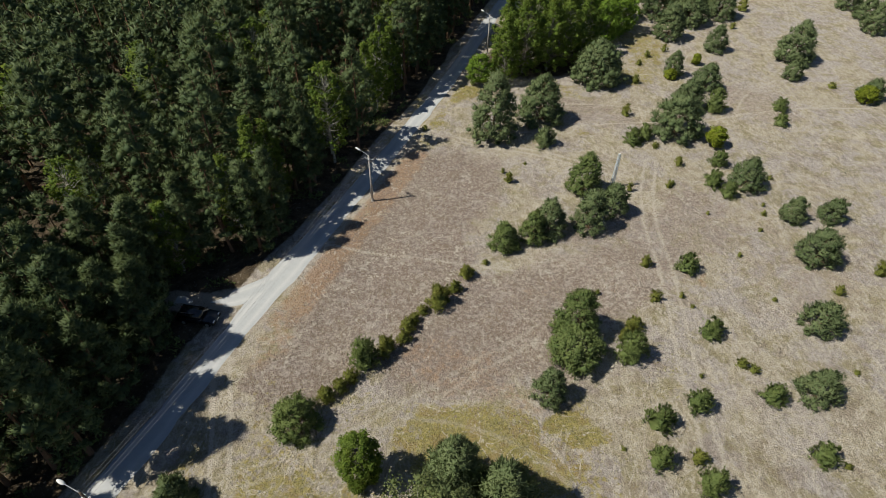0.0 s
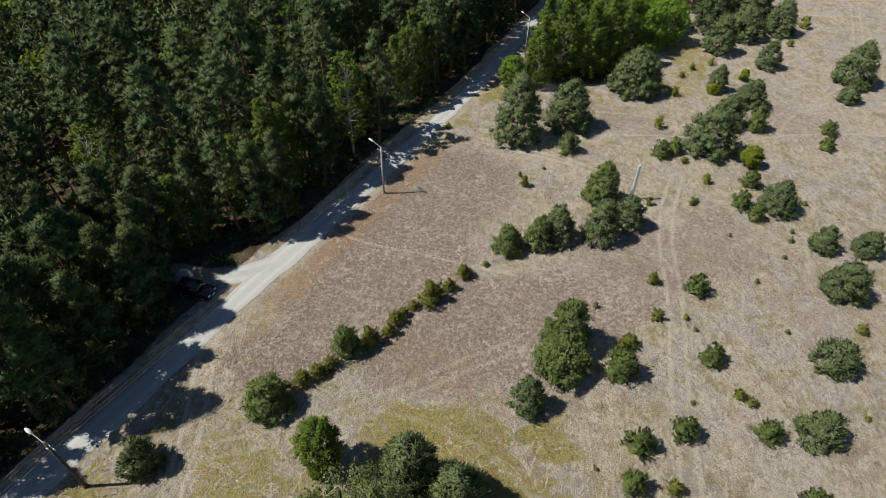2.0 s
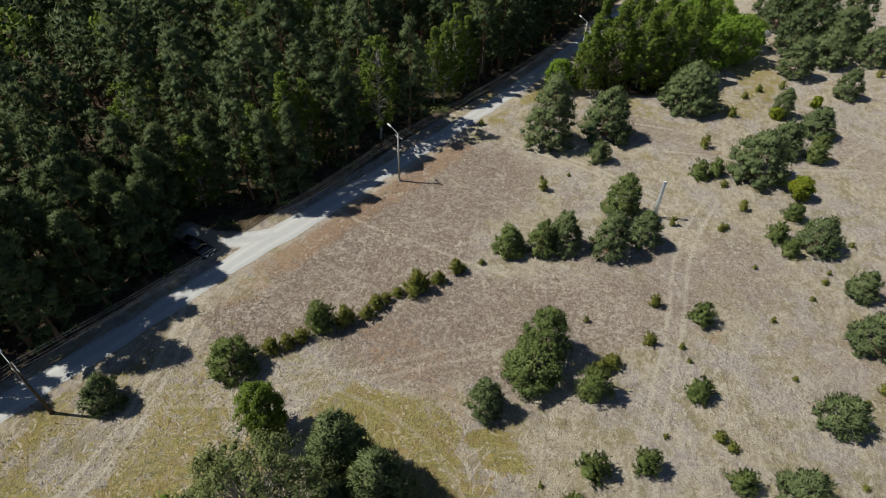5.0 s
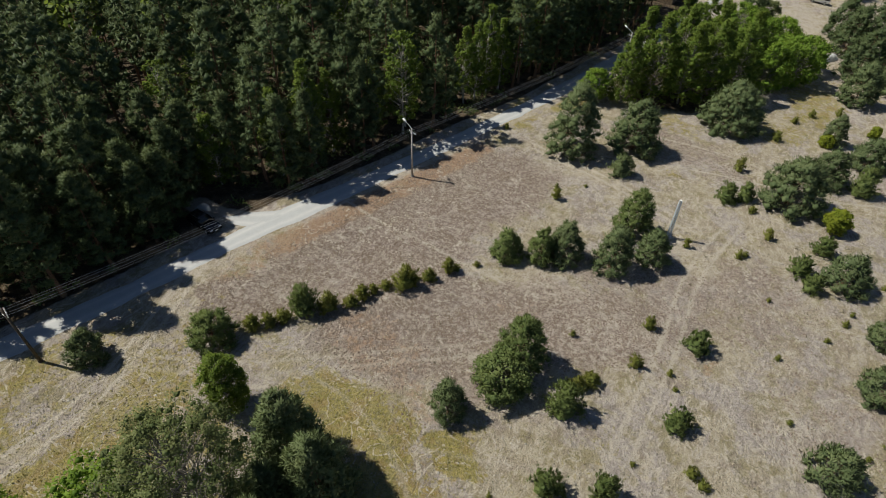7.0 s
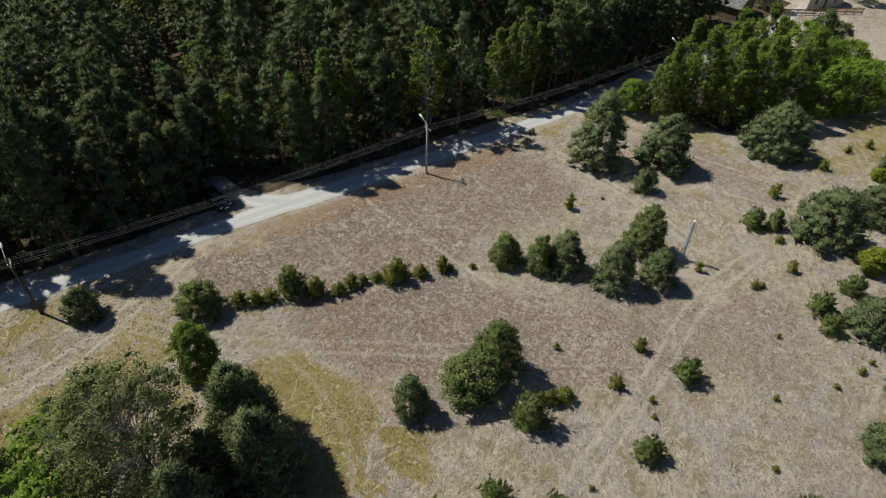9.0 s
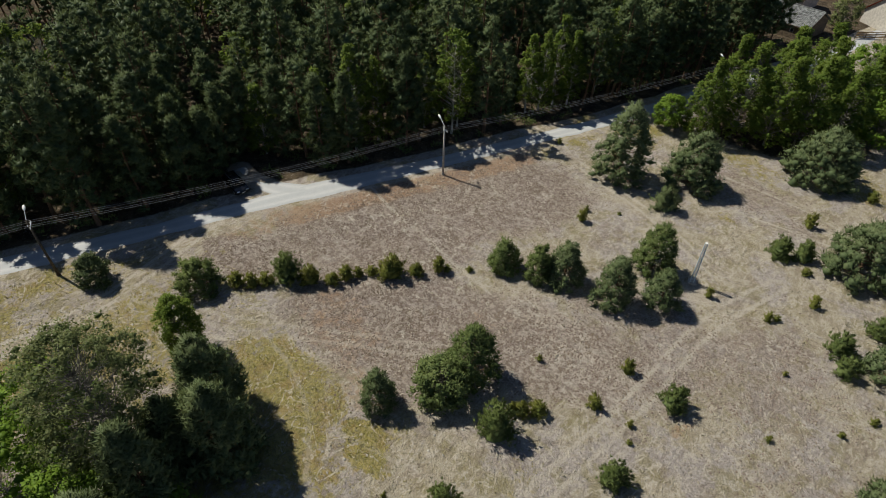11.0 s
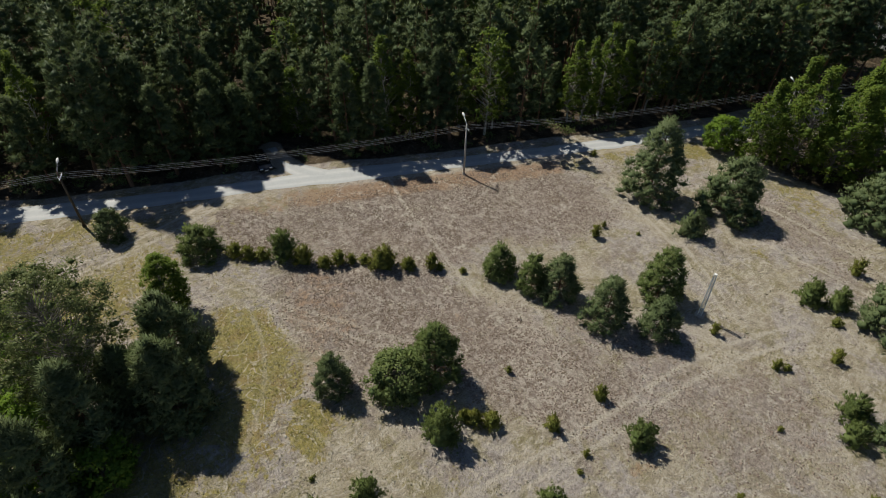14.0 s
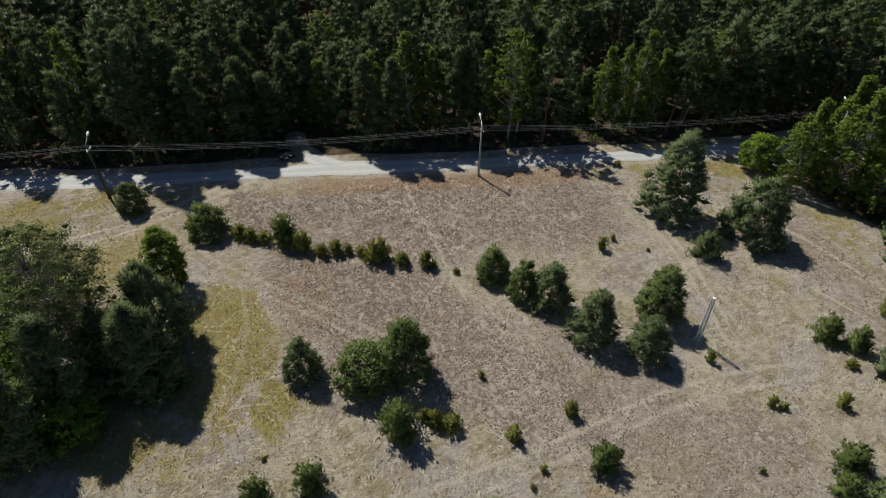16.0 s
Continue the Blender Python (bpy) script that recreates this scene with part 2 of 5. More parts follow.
# ---- mesh helpers ----
def mesh_np(name, v, t, mats, tone=None, index=None, smooth=False, normals=None):
    """A triangle mesh from arrays."""
    me = bpy.data.meshes.new(name)
    v, t = np.ascontiguousarray(v, dtype=np.float32), np.ascontiguousarray(t, dtype=np.int32)
    me.vertices.add(len(v))
    me.vertices.foreach_set("co", v.ravel())
    me.loops.add(t.size)
    me.loops.foreach_set("vertex_index", t.ravel())
    me.polygons.add(len(t))
    me.polygons.foreach_set("loop_start", np.arange(0, t.size, 3, dtype=np.int32))
    for m in mats:
        me.materials.append(m)
    if index is not None:
        me.polygons.foreach_set("material_index", np.asarray(index, dtype=np.int32))
    me.polygons.foreach_set("use_smooth", np.full(len(t), smooth))
    me.update(calc_edges=True)
    if normals is not None:
        me.attributes.new("custom_normal", "FLOAT_VECTOR", "POINT").data.foreach_set("vector", np.ascontiguousarray(normals, dtype=np.float32).ravel())
    if tone is not None:
        me.attributes.new("tone", "FLOAT", "FACE").data.foreach_set("value", np.asarray(tone, dtype=np.float32))
    return me


def child(name, me, parent, label=""):
    ob = new(name, me)
    ob.parent = parent
    return tagged(ob, label)


def part(name, bm, material, parent, label="", smooth=False):
    """Links a bmesh as one mesh object under a thing or a part."""
    me = bpy.data.meshes.new(name)
    for f in bm.faces:
        f.smooth = smooth
    bm.to_mesh(me)
    bm.free()
    me.materials.append(material)
    ob = new(name, me)
    ob.parent = parent
    return tagged(ob, label)


def box_bm(size, at=(0, 0, 0), bevel=0.0, turn=0.0):
    bm = bmesh.new()
    bmesh.ops.create_cube(bm, size=1.0, matrix=pose(*at, 0, 0, turn) @ Matrix.Diagonal((*size, 1)))
    if bevel:
        bmesh.ops.bevel(bm, geom=bm.edges[:], offset=bevel, segments=2, affect="EDGES", profile=0.5)
    return bm


def cyl_bm(r0, r1, a, b, n=10):
    """A tapered cylinder from a to b."""
    a, b = Vector(a), Vector(b)
    m = Matrix.Translation((a + b) / 2) @ (b - a).to_track_quat("Z", "Y").to_matrix().to_4x4()
    bm = bmesh.new()
    bmesh.ops.create_cone(bm, cap_ends=True, segments=n, radius1=r0, radius2=r1, depth=(b - a).length, matrix=m)
    return bm


def join_bm(*parts):
    out = bmesh.new()
    for p in parts:
        me = bpy.data.meshes.new("tmp")
        p.to_mesh(me)
        p.free()
        out.from_mesh(me)
        bpy.data.meshes.remove(me)
    return out


def unit(a):
    return a / (np.linalg.norm(a, axis=-1, keepdims=True) + 1e-9)


def tubes(paths, radii, sides=5):
    """Tapered tubes along polylines: all paths (n, k, 3) and radii (n, k) in one pair of arrays."""
    n, k, _ = paths.shape
    d = unit(np.gradient(paths, axis=1))
    ref = np.where(np.abs(d[..., 2:3]) > 0.9, np.array([1.0, 0, 0]), np.array([0, 0, 1.0]))
    u = unit(np.cross(d, ref))
    w = np.cross(d, u)
    a = np.arange(sides) / sides * 2 * np.pi
    ring = u[:, :, None] * np.cos(a)[:, None] + w[:, :, None] * np.sin(a)[:, None]
    v = (paths[:, :, None] + ring * radii[:, :, None, None]).reshape(-1, 3)
    i, j, s = np.meshgrid(np.arange(n), np.arange(k - 1), np.arange(sides), indexing="ij")
    p = (i * k + j) * sides
    q = p + sides
    s1 = (s + 1) % sides
    t = np.concatenate([np.stack([p + s, p + s1, q + s1], -1).reshape(-1, 3), np.stack([p + s, q + s1, q + s], -1).reshape(-1, 3)])
    return v, t


def blades(c, d, length, width, r):
    """Small diamond leaves at c that point along d."""
    side = unit(np.cross(d, unit(r.normal(size=c.shape))))
    l, w = length[:, None], width[:, None]
    v = np.stack([c, c + d * l * 0.5 + side * w * 0.5, c + d * l, c + d * l * 0.5 - side * w * 0.5], 1).reshape(-1, 3)
    b = np.arange(len(c))[:, None] * 4
    t = np.concatenate([b + [0, 1, 2], b + [0, 2, 3]], 1).reshape(-1, 3)
    return v, t


def spikes(c, d, length, width, r):
    """Needle bundles: slim triangles from c along d."""
    side = unit(np.cross(d, unit(r.normal(size=c.shape))))
    l, w = length[:, None], width[:, None]
    v = np.stack([c - side * w * 0.5, c + side * w * 0.5, c + d * l], 1).reshape(-1, 3)
    return v, np.arange(len(c) * 3).reshape(-1, 3)


def leaf_normals(v, t, out, per, keep=0.30):
    """Turns leaves to face outwards and rounds their normals towards the clump's outward way, as a mass of leaves scatters light."""
    n = unit(np.cross(v[t[:, 1]] - v[t[:, 0]], v[t[:, 2]] - v[t[:, 0]]))
    o = np.repeat(out, len(t) // len(out), 0)
    flip = (n * o).sum(1) < 0
    t = np.where(flip[:, None], t[:, ::-1], t)
    n = np.where(flip[:, None], -n, n)
    nv = n.reshape(len(out), -1, 3)[:, 0]
    return t, np.repeat(unit(nv * keep + out * (1 - keep)), per, 0)


def stem(r, h, radius, bend, sides=7):
    k = 7
    u = np.linspace(0, 1, k)
    ang = r.uniform(0, 2 * np.pi)
    off = bend * np.sin(u * np.pi * r.uniform(0.6, 1.2))
    p = np.stack([off * np.cos(ang), off * np.sin(ang), u * h - 0.1], -1)[None]
    rad = (radius * (1 - 0.82 * u) * (1 + 0.5 * np.exp(-u * 14)))[None]
    return (p, *tubes(p, rad, sides))


def pine_geo(seed, h, rad, base, branches, tufts, needles, blade):
    """A pine: trunk, limbs in rising whorls, and tufts of needles towards the limb ends."""
    r = np.random.default_rng(seed)
    axis, tv, tt = stem(r, h * 0.97, 0.014 * h + 0.02, 0.02 * h)
    n = branches
    u = np.sort((np.arange(n) + r.uniform(0, 1, n)) / n)
    u = u ** 1.25
    f = (1 - u) ** 0.55 * (0.86 + 0.14 * np.minimum(1, u * 6)) + 0.05
    az = np.arange(n) * 2.4 + r.normal(0, 0.35, n)
    z0 = (base + (1 - base) * u ** 0.9) * h * 0.88
    ll = rad * f * r.uniform(0.80, 1.10, n)
    rise = 0.06 + 0.85 * u + r.normal(0, 0.07, n)
    out = np.stack([np.cos(az), np.sin(az), np.zeros(n)], -1)
    zi = np.clip(z0 / h, 0, 1)
    foot = np.stack([np.interp(zi, np.linspace(0, 1, 7), axis[0, :, i]) for i in range(2)] + [z0], -1)
    tip = foot + out * ll[:, None]
    tip[:, 2] += ll * rise
    tip[:, 2] = np.minimum(tip[:, 2], h)
    mid = (foot + tip) / 2
    mid[:, 2] -= ll * 0.07
    limb = np.stack([foot, mid, tip], 1)
    lr = (0.010 * ll + 0.012)[:, None] * np.array([1.0, 0.6, 0.2])
    lv, lt = tubes(limb[::2], lr[::2], 3)
    # tufts gathered into clumps along the limbs
    b = r.choice(n, tufts, p=(ll + 0.15 * rad) / (ll + 0.15 * rad).sum())
    s = 1 - 0.75 * r.uniform(0, 1, tufts) ** 1.5
    wide = 0.12 * ll[b] + 0.035 * rad
    c = foot[b] * (1 - s)[:, None] + tip[b] * s[:, None]
    c = c + r.normal(size=(tufts, 3)) * wide[:, None] * np.array([1, 1, 0.6])
    c[:, 2] = np.where(c[:, 2] < 0.05, 0.05 + 0.3 * r.uniform(0, 1, tufts) ** 2, np.minimum(c[:, 2], h * 0.985))
    td = unit(out[b] * 0.38 + np.array([0, 0, 1.0]) + r.normal(0, 0.22, (tufts, 3)))
    c = np.repeat(c, needles, 0)
    d = unit(np.repeat(td, needles, 0) + r.normal(0, 0.24, c.shape))
    m = len(c)
    nv, nt = spikes(c + r.normal(0, blade * 0.17, c.shape), d, blade * r.uniform(0.7, 1.4, m), blade * r.uniform(0.16, 0.28, m), r)
    tone = np.clip(np.repeat(r.uniform(0, 0.85, tufts), needles) + r.uniform(0, 0.12, m), 0, 1)
    core = np.stack([np.zeros(m), np.zeros(m), np.clip(c[:, 2] - 0.25 * rad, 0.1 * h, 0.8 * h)], -1)
    heart = (foot * 0.3 + tip * 0.7)[np.repeat(b, needles)]
    way = unit(unit(c - core) + 0.6 * unit(c - heart) + np.array([0, 0, 0.35]) + r.normal(0, 0.2, c.shape))
    nt, nn = leaf_normals(nv, nt, way, 3)
    # added solid filler against see-through: a ragged mass well inside the needle shell
    ls, rs = 9, 9
    uu = np.linspace(0.0, 1.0, ls)
    ff = np.interp(uu, u, f) * rad * 0.66
    ff[-1] = 0.02
    zz = (base + (1 - base) * uu ** 0.9) * h * 0.86 + 0.12 * rad * (uu < 0.5)
    aa = np.arange(rs) / rs * 2 * np.pi
    rr = ff[:, None] * r.uniform(0.6, 1.25, (ls, rs))
    cv = np.stack([rr * np.cos(aa), rr * np.sin(aa), zz[:, None] + r.normal(0, 0.08, (ls, rs)) * rad], -1)
    ci, cj = np.meshgrid(np.arange(ls - 1), np.arange(rs), indexing="ij")
    p0, p1 = (ci * rs + cj).ravel(), (ci * rs + (cj + 1) % rs).ravel()
    ct = np.concatenate([np.stack([p0, p1, p1 + rs], -1), np.stack([p0, p1 + rs, p0 + rs], -1)])
    cn = unit(np.stack([np.broadcast_to(np.cos(aa), (ls, rs)), np.broadcast_to(np.sin(aa), (ls, rs)), np.full((ls, rs), 0.4)], -1)).reshape(-1, 3)
    nt = np.concatenate([nt, ct + len(nv)])
    nv, nn = np.concatenate([nv, cv.reshape(-1, 3)]), np.concatenate([nn, unit(cn + r.normal(0, 0.5, cn.shape))])
    # filler keeps to the dark tones: the crown's inner shade put into its colour
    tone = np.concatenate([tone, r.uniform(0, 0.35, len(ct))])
    return (tv, tt), (lv, lt), (nv, nt, tone, nn)


def cores(c, size, r):
    """A small eight-sided lump added inside each leaf clump to make it opaque and its middle dark."""
    o = np.array([(1, 0, 0), (0, 1, 0), (-1, 0, 0), (0, -1, 0), (0, 0, 0.8), (0, 0, -0.8)], float)
    v = c[:, None] + o[None] * size[:, None, None] * r.uniform(0.7, 1.2, (len(c), 6, 1))
    f = np.array([(0, 1, 4), (1, 2, 4), (2, 3, 4), (3, 0, 4), (1, 0, 5), (2, 1, 5), (3, 2, 5), (0, 3, 5)])
    t = (np.arange(len(c))[:, None, None] * 6 + f[None]).reshape(-1, 3)
    return v.reshape(-1, 3), t, np.tile(unit(o), (len(c), 1))


def forest_pine_geo(seed, h, rad, base, clumps, per, blade, spread=0.5, bushy=False):
    """A grown pine: bare trunk, limbs, and a crown of needle pads with gaps between them."""
    r = np.random.default_rng(seed)
    axis, tv, tt = stem(r, h * 0.95, 0.011 * h + 0.02, (0.006 if bushy else 0.025) * h)
    n = clumps
    u = (np.arange(n) + r.uniform(0, 1, n)) / n
    f = np.sqrt(np.clip(1 - (1.45 * u - 0.50) ** 2, 0.04, 1)) * (1 - 0.55 * u ** 2.5)
    if bushy:
        u = u ** 1.2
        f = (1 - u) ** 0.55 * (0.84 + 0.16 * np.minimum(1, u * 5)) + 0.04
    az = np.arange(n) * 2.4 + r.normal(0, 0.5, n)
    rr = rad * f * r.uniform(0.12, 1.0, n) ** spread * r.uniform(0.85, 1.12, n)
    z = (base + (1 - base) * u ** 0.92) * h * 0.94 + r.normal(0, 0.25, n)
    zi = np.clip(z / h, 0, 1)
    mid = np.stack([np.interp(zi, np.linspace(0, 1, 7), axis[0, :, i]) for i in range(2)] + [np.zeros(n)], -1)
    c = mid + np.stack([rr * np.cos(az), rr * np.sin(az), z], -1)
    foot = mid + np.stack([np.zeros(n), np.zeros(n), np.clip(z - 0.30 * rr, 0.05 * h, 0.9 * h)], -1)
    limb = np.stack([foot, foot * 0.5 + c * 0.5 - np.array([0, 0, 0.06]) * rr[:, None], c], 1)[::2]
    lv, lt = tubes(limb, (0.012 * rr[::2] + 0.012)[:, None] * np.array([1.0, 0.6, 0.25]), 3)
    size = rad * (r.uniform(0.15, 0.25, n) if bushy else r.uniform(0.13, 0.36, n)) * (0.65 + 0.35 * f)
    m = n * per
    b = np.repeat(np.arange(n), per)
    p = unit(r.normal(size=(m, 3)) + np.array([0, 0, 0.45]))
    q = c[b] + p * (size[b] * r.uniform(0.45, 1.0, m))[:, None] * np.array([1, 1, 1.05 if bushy else 0.62])
    q[:, 2] = np.maximum(q[:, 2], r.uniform(0.0, 0.25, m))
    d = unit(p * 0.8 + np.array([0, 0, 0.5]) + r.normal(0, 0.35, (m, 3)))
    nv, nt = spikes(q, d, blade * r.uniform(0.7, 1.4, m), blade * r.uniform(0.24, 0.40, m), r)
    tone = np.clip(np.repeat(r.uniform(0, 0.5, n), per) + r.uniform(0, 0.4, m), 0, 1)
    core = np.stack([np.zeros(m), np.zeros(m), np.clip(q[:, 2] - 0.3 * rad, 0.1 * h, 0.85 * h)], -1)
    way = unit(1.1 * unit(q - core) + 0.75 * p + np.array([0, 0, 0.15]) + r.normal(0, 0.2, q.shape))
    nt, nn = leaf_normals(nv, nt, way, 3)
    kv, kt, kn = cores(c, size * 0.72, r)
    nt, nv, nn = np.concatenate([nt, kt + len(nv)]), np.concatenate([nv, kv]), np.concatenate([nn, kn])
    # lumps get the darkest tone, painting the shade inside the needle pads
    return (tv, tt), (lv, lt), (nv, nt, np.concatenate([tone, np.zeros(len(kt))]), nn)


def leafy_geo(seed, h, rad, base, clumps, leaves, leaf, droop=0.0, sparse=False, lean=1.0):
    """A broadleaf tree or bush: trunk, forking limbs that end in clumps of leaves, uneven outline with gaps."""
    r = np.random.default_rng(seed)
    axis, tv, tt = stem(r, h * 0.8, 0.009 * h + 0.02, 0.03 * h)
    n = clumps
    u = r.uniform(0, 1, n)
    az = r.uniform(0, 2 * np.pi, n)
    f = np.sqrt(np.clip(1 - (2 * u - 0.85 * lean) ** 2 / 1.35, 0.04, 1))
    rr = rad * f * r.uniform(0.35, 1.0, n) ** 0.5 * r.uniform(0.8, 1.12, n)
    z = (base + (1 - base) * u) * h
    c = np.stack([rr * np.cos(az), rr * np.sin(az), z], -1)
    z0 = np.clip(z - rr * r.uniform(0.5, 1.1, n), 0.12 * h, 0.76 * h)
    foot = np.stack([np.interp(z0 / h, np.linspace(0, 0.8, 7), axis[0, :, i]) for i in range(2)] + [z0], -1)
    mid = foot * 0.45 + c * 0.55 + r.normal(0, 0.05, (n, 3)) * rad
    lim = np.stack([foot, mid, c], 1)
    lr = (0.0022 * h + 0.006 * rr)[:, None] * np.array([0.9, 0.5, 0.15])
    lv, lt = tubes(lim, lr, 4)
    size = (0.16 if sparse else 0.21) * rad * r.uniform(0.6, 1.35, n) * (0.6 + 0.4 * f)
    m = n * leaves
    b = np.repeat(np.arange(n), leaves)
    p = unit(r.normal(size=(m, 3))) * r.uniform(0.25, 1.0, m)[:, None] ** 0.6
    p[:, 2] = p[:, 2] * 0.8 - droop * r.uniform(0, 1, m)
    q = c[b] + p * size[b][:, None]
    q[:, 2] = np.clip(q[:, 2], 0.03 * h, h)
    d = unit(p * 0.7 + r.normal(0, 0.6, (m, 3)) + np.array([0, 0, -0.15 - droop]))
    nv, nt = blades(q, d, leaf * r.uniform(0.7, 1.4, m), leaf * r.uniform(0.55, 0.85, m), r)
    tone = np.repeat(np.clip(np.repeat(r.uniform(0, 0.6, n), leaves) + r.uniform(0, 0.4, m), 0, 1), 2)
    core = np.array([0, 0, h * (base + 0.35 * (1 - base))])
    way = unit(0.7 * unit(q - core) + 0.8 * unit(q - c[b]) + np.array([0, 0, 0.25]) + r.normal(0, 0.2, q.shape))
    nt, nn = leaf_normals(nv, nt, way, 4)
    if rad > 0.5:
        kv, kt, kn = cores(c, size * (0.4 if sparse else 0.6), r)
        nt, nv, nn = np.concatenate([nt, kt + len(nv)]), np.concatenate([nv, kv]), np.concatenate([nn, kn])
        # darkest leaf tone on the lumps stands in for shade within the clumps
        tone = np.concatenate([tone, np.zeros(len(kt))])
    return (tv, tt), (lv, lt), (nv, nt, tone, nn)


def tree_meshes(geo, leaf, bark):
    (tv, tt), (lv, lt), (nv, nt, tone, nn) = geo
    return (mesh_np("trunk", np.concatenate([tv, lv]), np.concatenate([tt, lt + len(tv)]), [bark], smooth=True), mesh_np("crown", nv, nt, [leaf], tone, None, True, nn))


def plant(name, meshes, x, y, turn=0.0, s=1.0, sz=None, label="", category="tree", group="", z=0.0):
    """A tree or bush with its trunk and limbs and its crown."""
    ob = new(name)
    ob.empty_display_size = 0.3
    ob.matrix_basis = pose(x, y, z, 0, 0, turn) @ Matrix.Diagonal((s, s, sz or s, 1))
    tagged(ob, label, category, group)
    for n, me in zip(("trunk", "crown"), meshes):
        child(n, me, ob)
    return ob


# ---- layout of ground layers ----
def value_noise(x, y, cell, seed):
    g = np.random.default_rng(seed).uniform(0, 1, (256, 256))
    fx, fy = x / cell + 1000, y / cell + 1000
    ix, iy = np.floor(fx).astype(int), np.floor(fy).astype(int)
    tx, ty = fx - ix, fy - iy
    tx, ty = tx * tx * (3 - 2 * tx), ty * ty * (3 - 2 * ty)
    a, b = g[ix % 256, iy % 256], g[(ix + 1) % 256, iy % 256]
    c, d = g[ix % 256, (iy + 1) % 256], g[(ix + 1) % 256, (iy + 1) % 256]
    return (a * (1 - tx) + b * tx) * (1 - ty) + (c * (1 - tx) + d * tx) * ty


def dist_to(line, x, y):
    """Distance to a polyline, and which side (left positive)."""
    best, side = np.full(x.shape, 1e9), np.zeros(x.shape)
    for (ax, ay), (bx, by) in zip(line[:-1], line[1:]):
        ux, uy = bx - ax, by - ay
        k = np.clip(((x - ax) * ux + (y - ay) * uy) / (ux * ux + uy * uy), 0, 1)
        dx, dy = x - ax - k * ux, y - ay - k * uy
        d = np.hypot(dx, dy)
        near = d < best
        best = np.where(near, d, best)
        side = np.where(near, np.sign(ux * dy - uy * dx), side)
    return best, side


def soft(d, inner, outer):
    k = np.clip((outer - d) / (outer - inner), 0, 1)
    return k * k * (3 - 2 * k)


def blob(x, y, cx, cy, rx, ry, turn=0.0):
    a = radians(turn)
    u, v = (x - cx) * math.cos(a) + (y - cy) * math.sin(a), -(x - cx) * math.sin(a) + (y - cy) * math.cos(a)
    return soft(np.hypot(u / rx, v / ry), 0.45, 1.15)


ROAD = [(-52, -60), (-42, -20), (-35.1, 3.7), (-31.6, 11.4), (-28.7, 18.8), (-26.1, 25.3), (-23.9, 31.8), (-20.7, 41.1), (-16.7, 51.2), (-12.0, 63.2),
        (-7.2, 76.0), (-2.0, 90.2), (1.2, 100.0), (4.3, 110.5), (9.3, 127.0), (12.6, 137.5), (16, 150), (19, 168), (24, 200), (40, 290)]
SIDE_TRACK = [(-19.3, 45.0), (-22.5, 42.6), (-26.5, 41.3), (-30.5, 41.6)]
TRACKS = [  # line, spacing of the two ruts (0: one path), half width, strength
    ([(-22.4, 33.5), (-20.3, 27.4), (-18.6, 21.5), (-17.6, 16.8), (-18.0, 9.5), (-20.5, 0), (-24, -10)], 1.7, 0.45, 1.3),
    ([(-18.2, 20.5), (-14.6, 21.4), (-9.6, 23.7), (-3.2, 27.7), (1.1, 31.2), (6.6, 35.0), (11, 38.0)], 1.5, 0.32, 0.45),
    ([(-2.5, 27.6), (2.0, 27.6), (6.1, 26.5), (10.1, 24.8), (14.0, 20.5)], 0, 0.3, 0.4),
    ([(-13.5, 51.8), (-9.6, 50.4), (-3.8, 50.1), (0.5, 49.7), (4.0, 48.6), (6.8, 48.4), (9.3, 48.4)], 0, 0.38, 0.8),
    ([(-5.0, 81.0), (-0.3, 77.6), (4.5, 76.6), (9.9, 75.6), (16.4, 74.0), (21, 71.6), (26.5, 69.3)], 1.2, 0.75, 0.8),
    ([(13.5, 80.2), (16.2, 81.4), (24.4, 82.8), (32.9, 84.6), (42, 84.0), (49.7, 87.3), (58, 89.5), (66.1, 91.0), (76, 91.5)], 0, 0.36, 0.85),
    ([(14.5, 88.5), (17.8, 89.6), (28.8, 90.6), (35.5, 88.6), (40, 85.5)], 0, 0.26, 0.75),
    ([(32.5, 72.5), (31.0, 68.0), (29.5, 63.0), (28.8, 57.5), (29.0, 52.0), (28.6, 45.0), (27.5, 36.0), (27, 24)], 1.7, 0.34, 0.85),
    ([(49.7, 87.3), (53.5, 95.0), (60, 100.5), (66, 103.4), (74, 118), (80, 134), (88, 160)], 1.8, 0.5, 0.5),
    ([(12, 26), (17, 27.6), (24, 30.0), (34, 36.0), (44, 46.0)], 0, 0.5, 0.35),
]


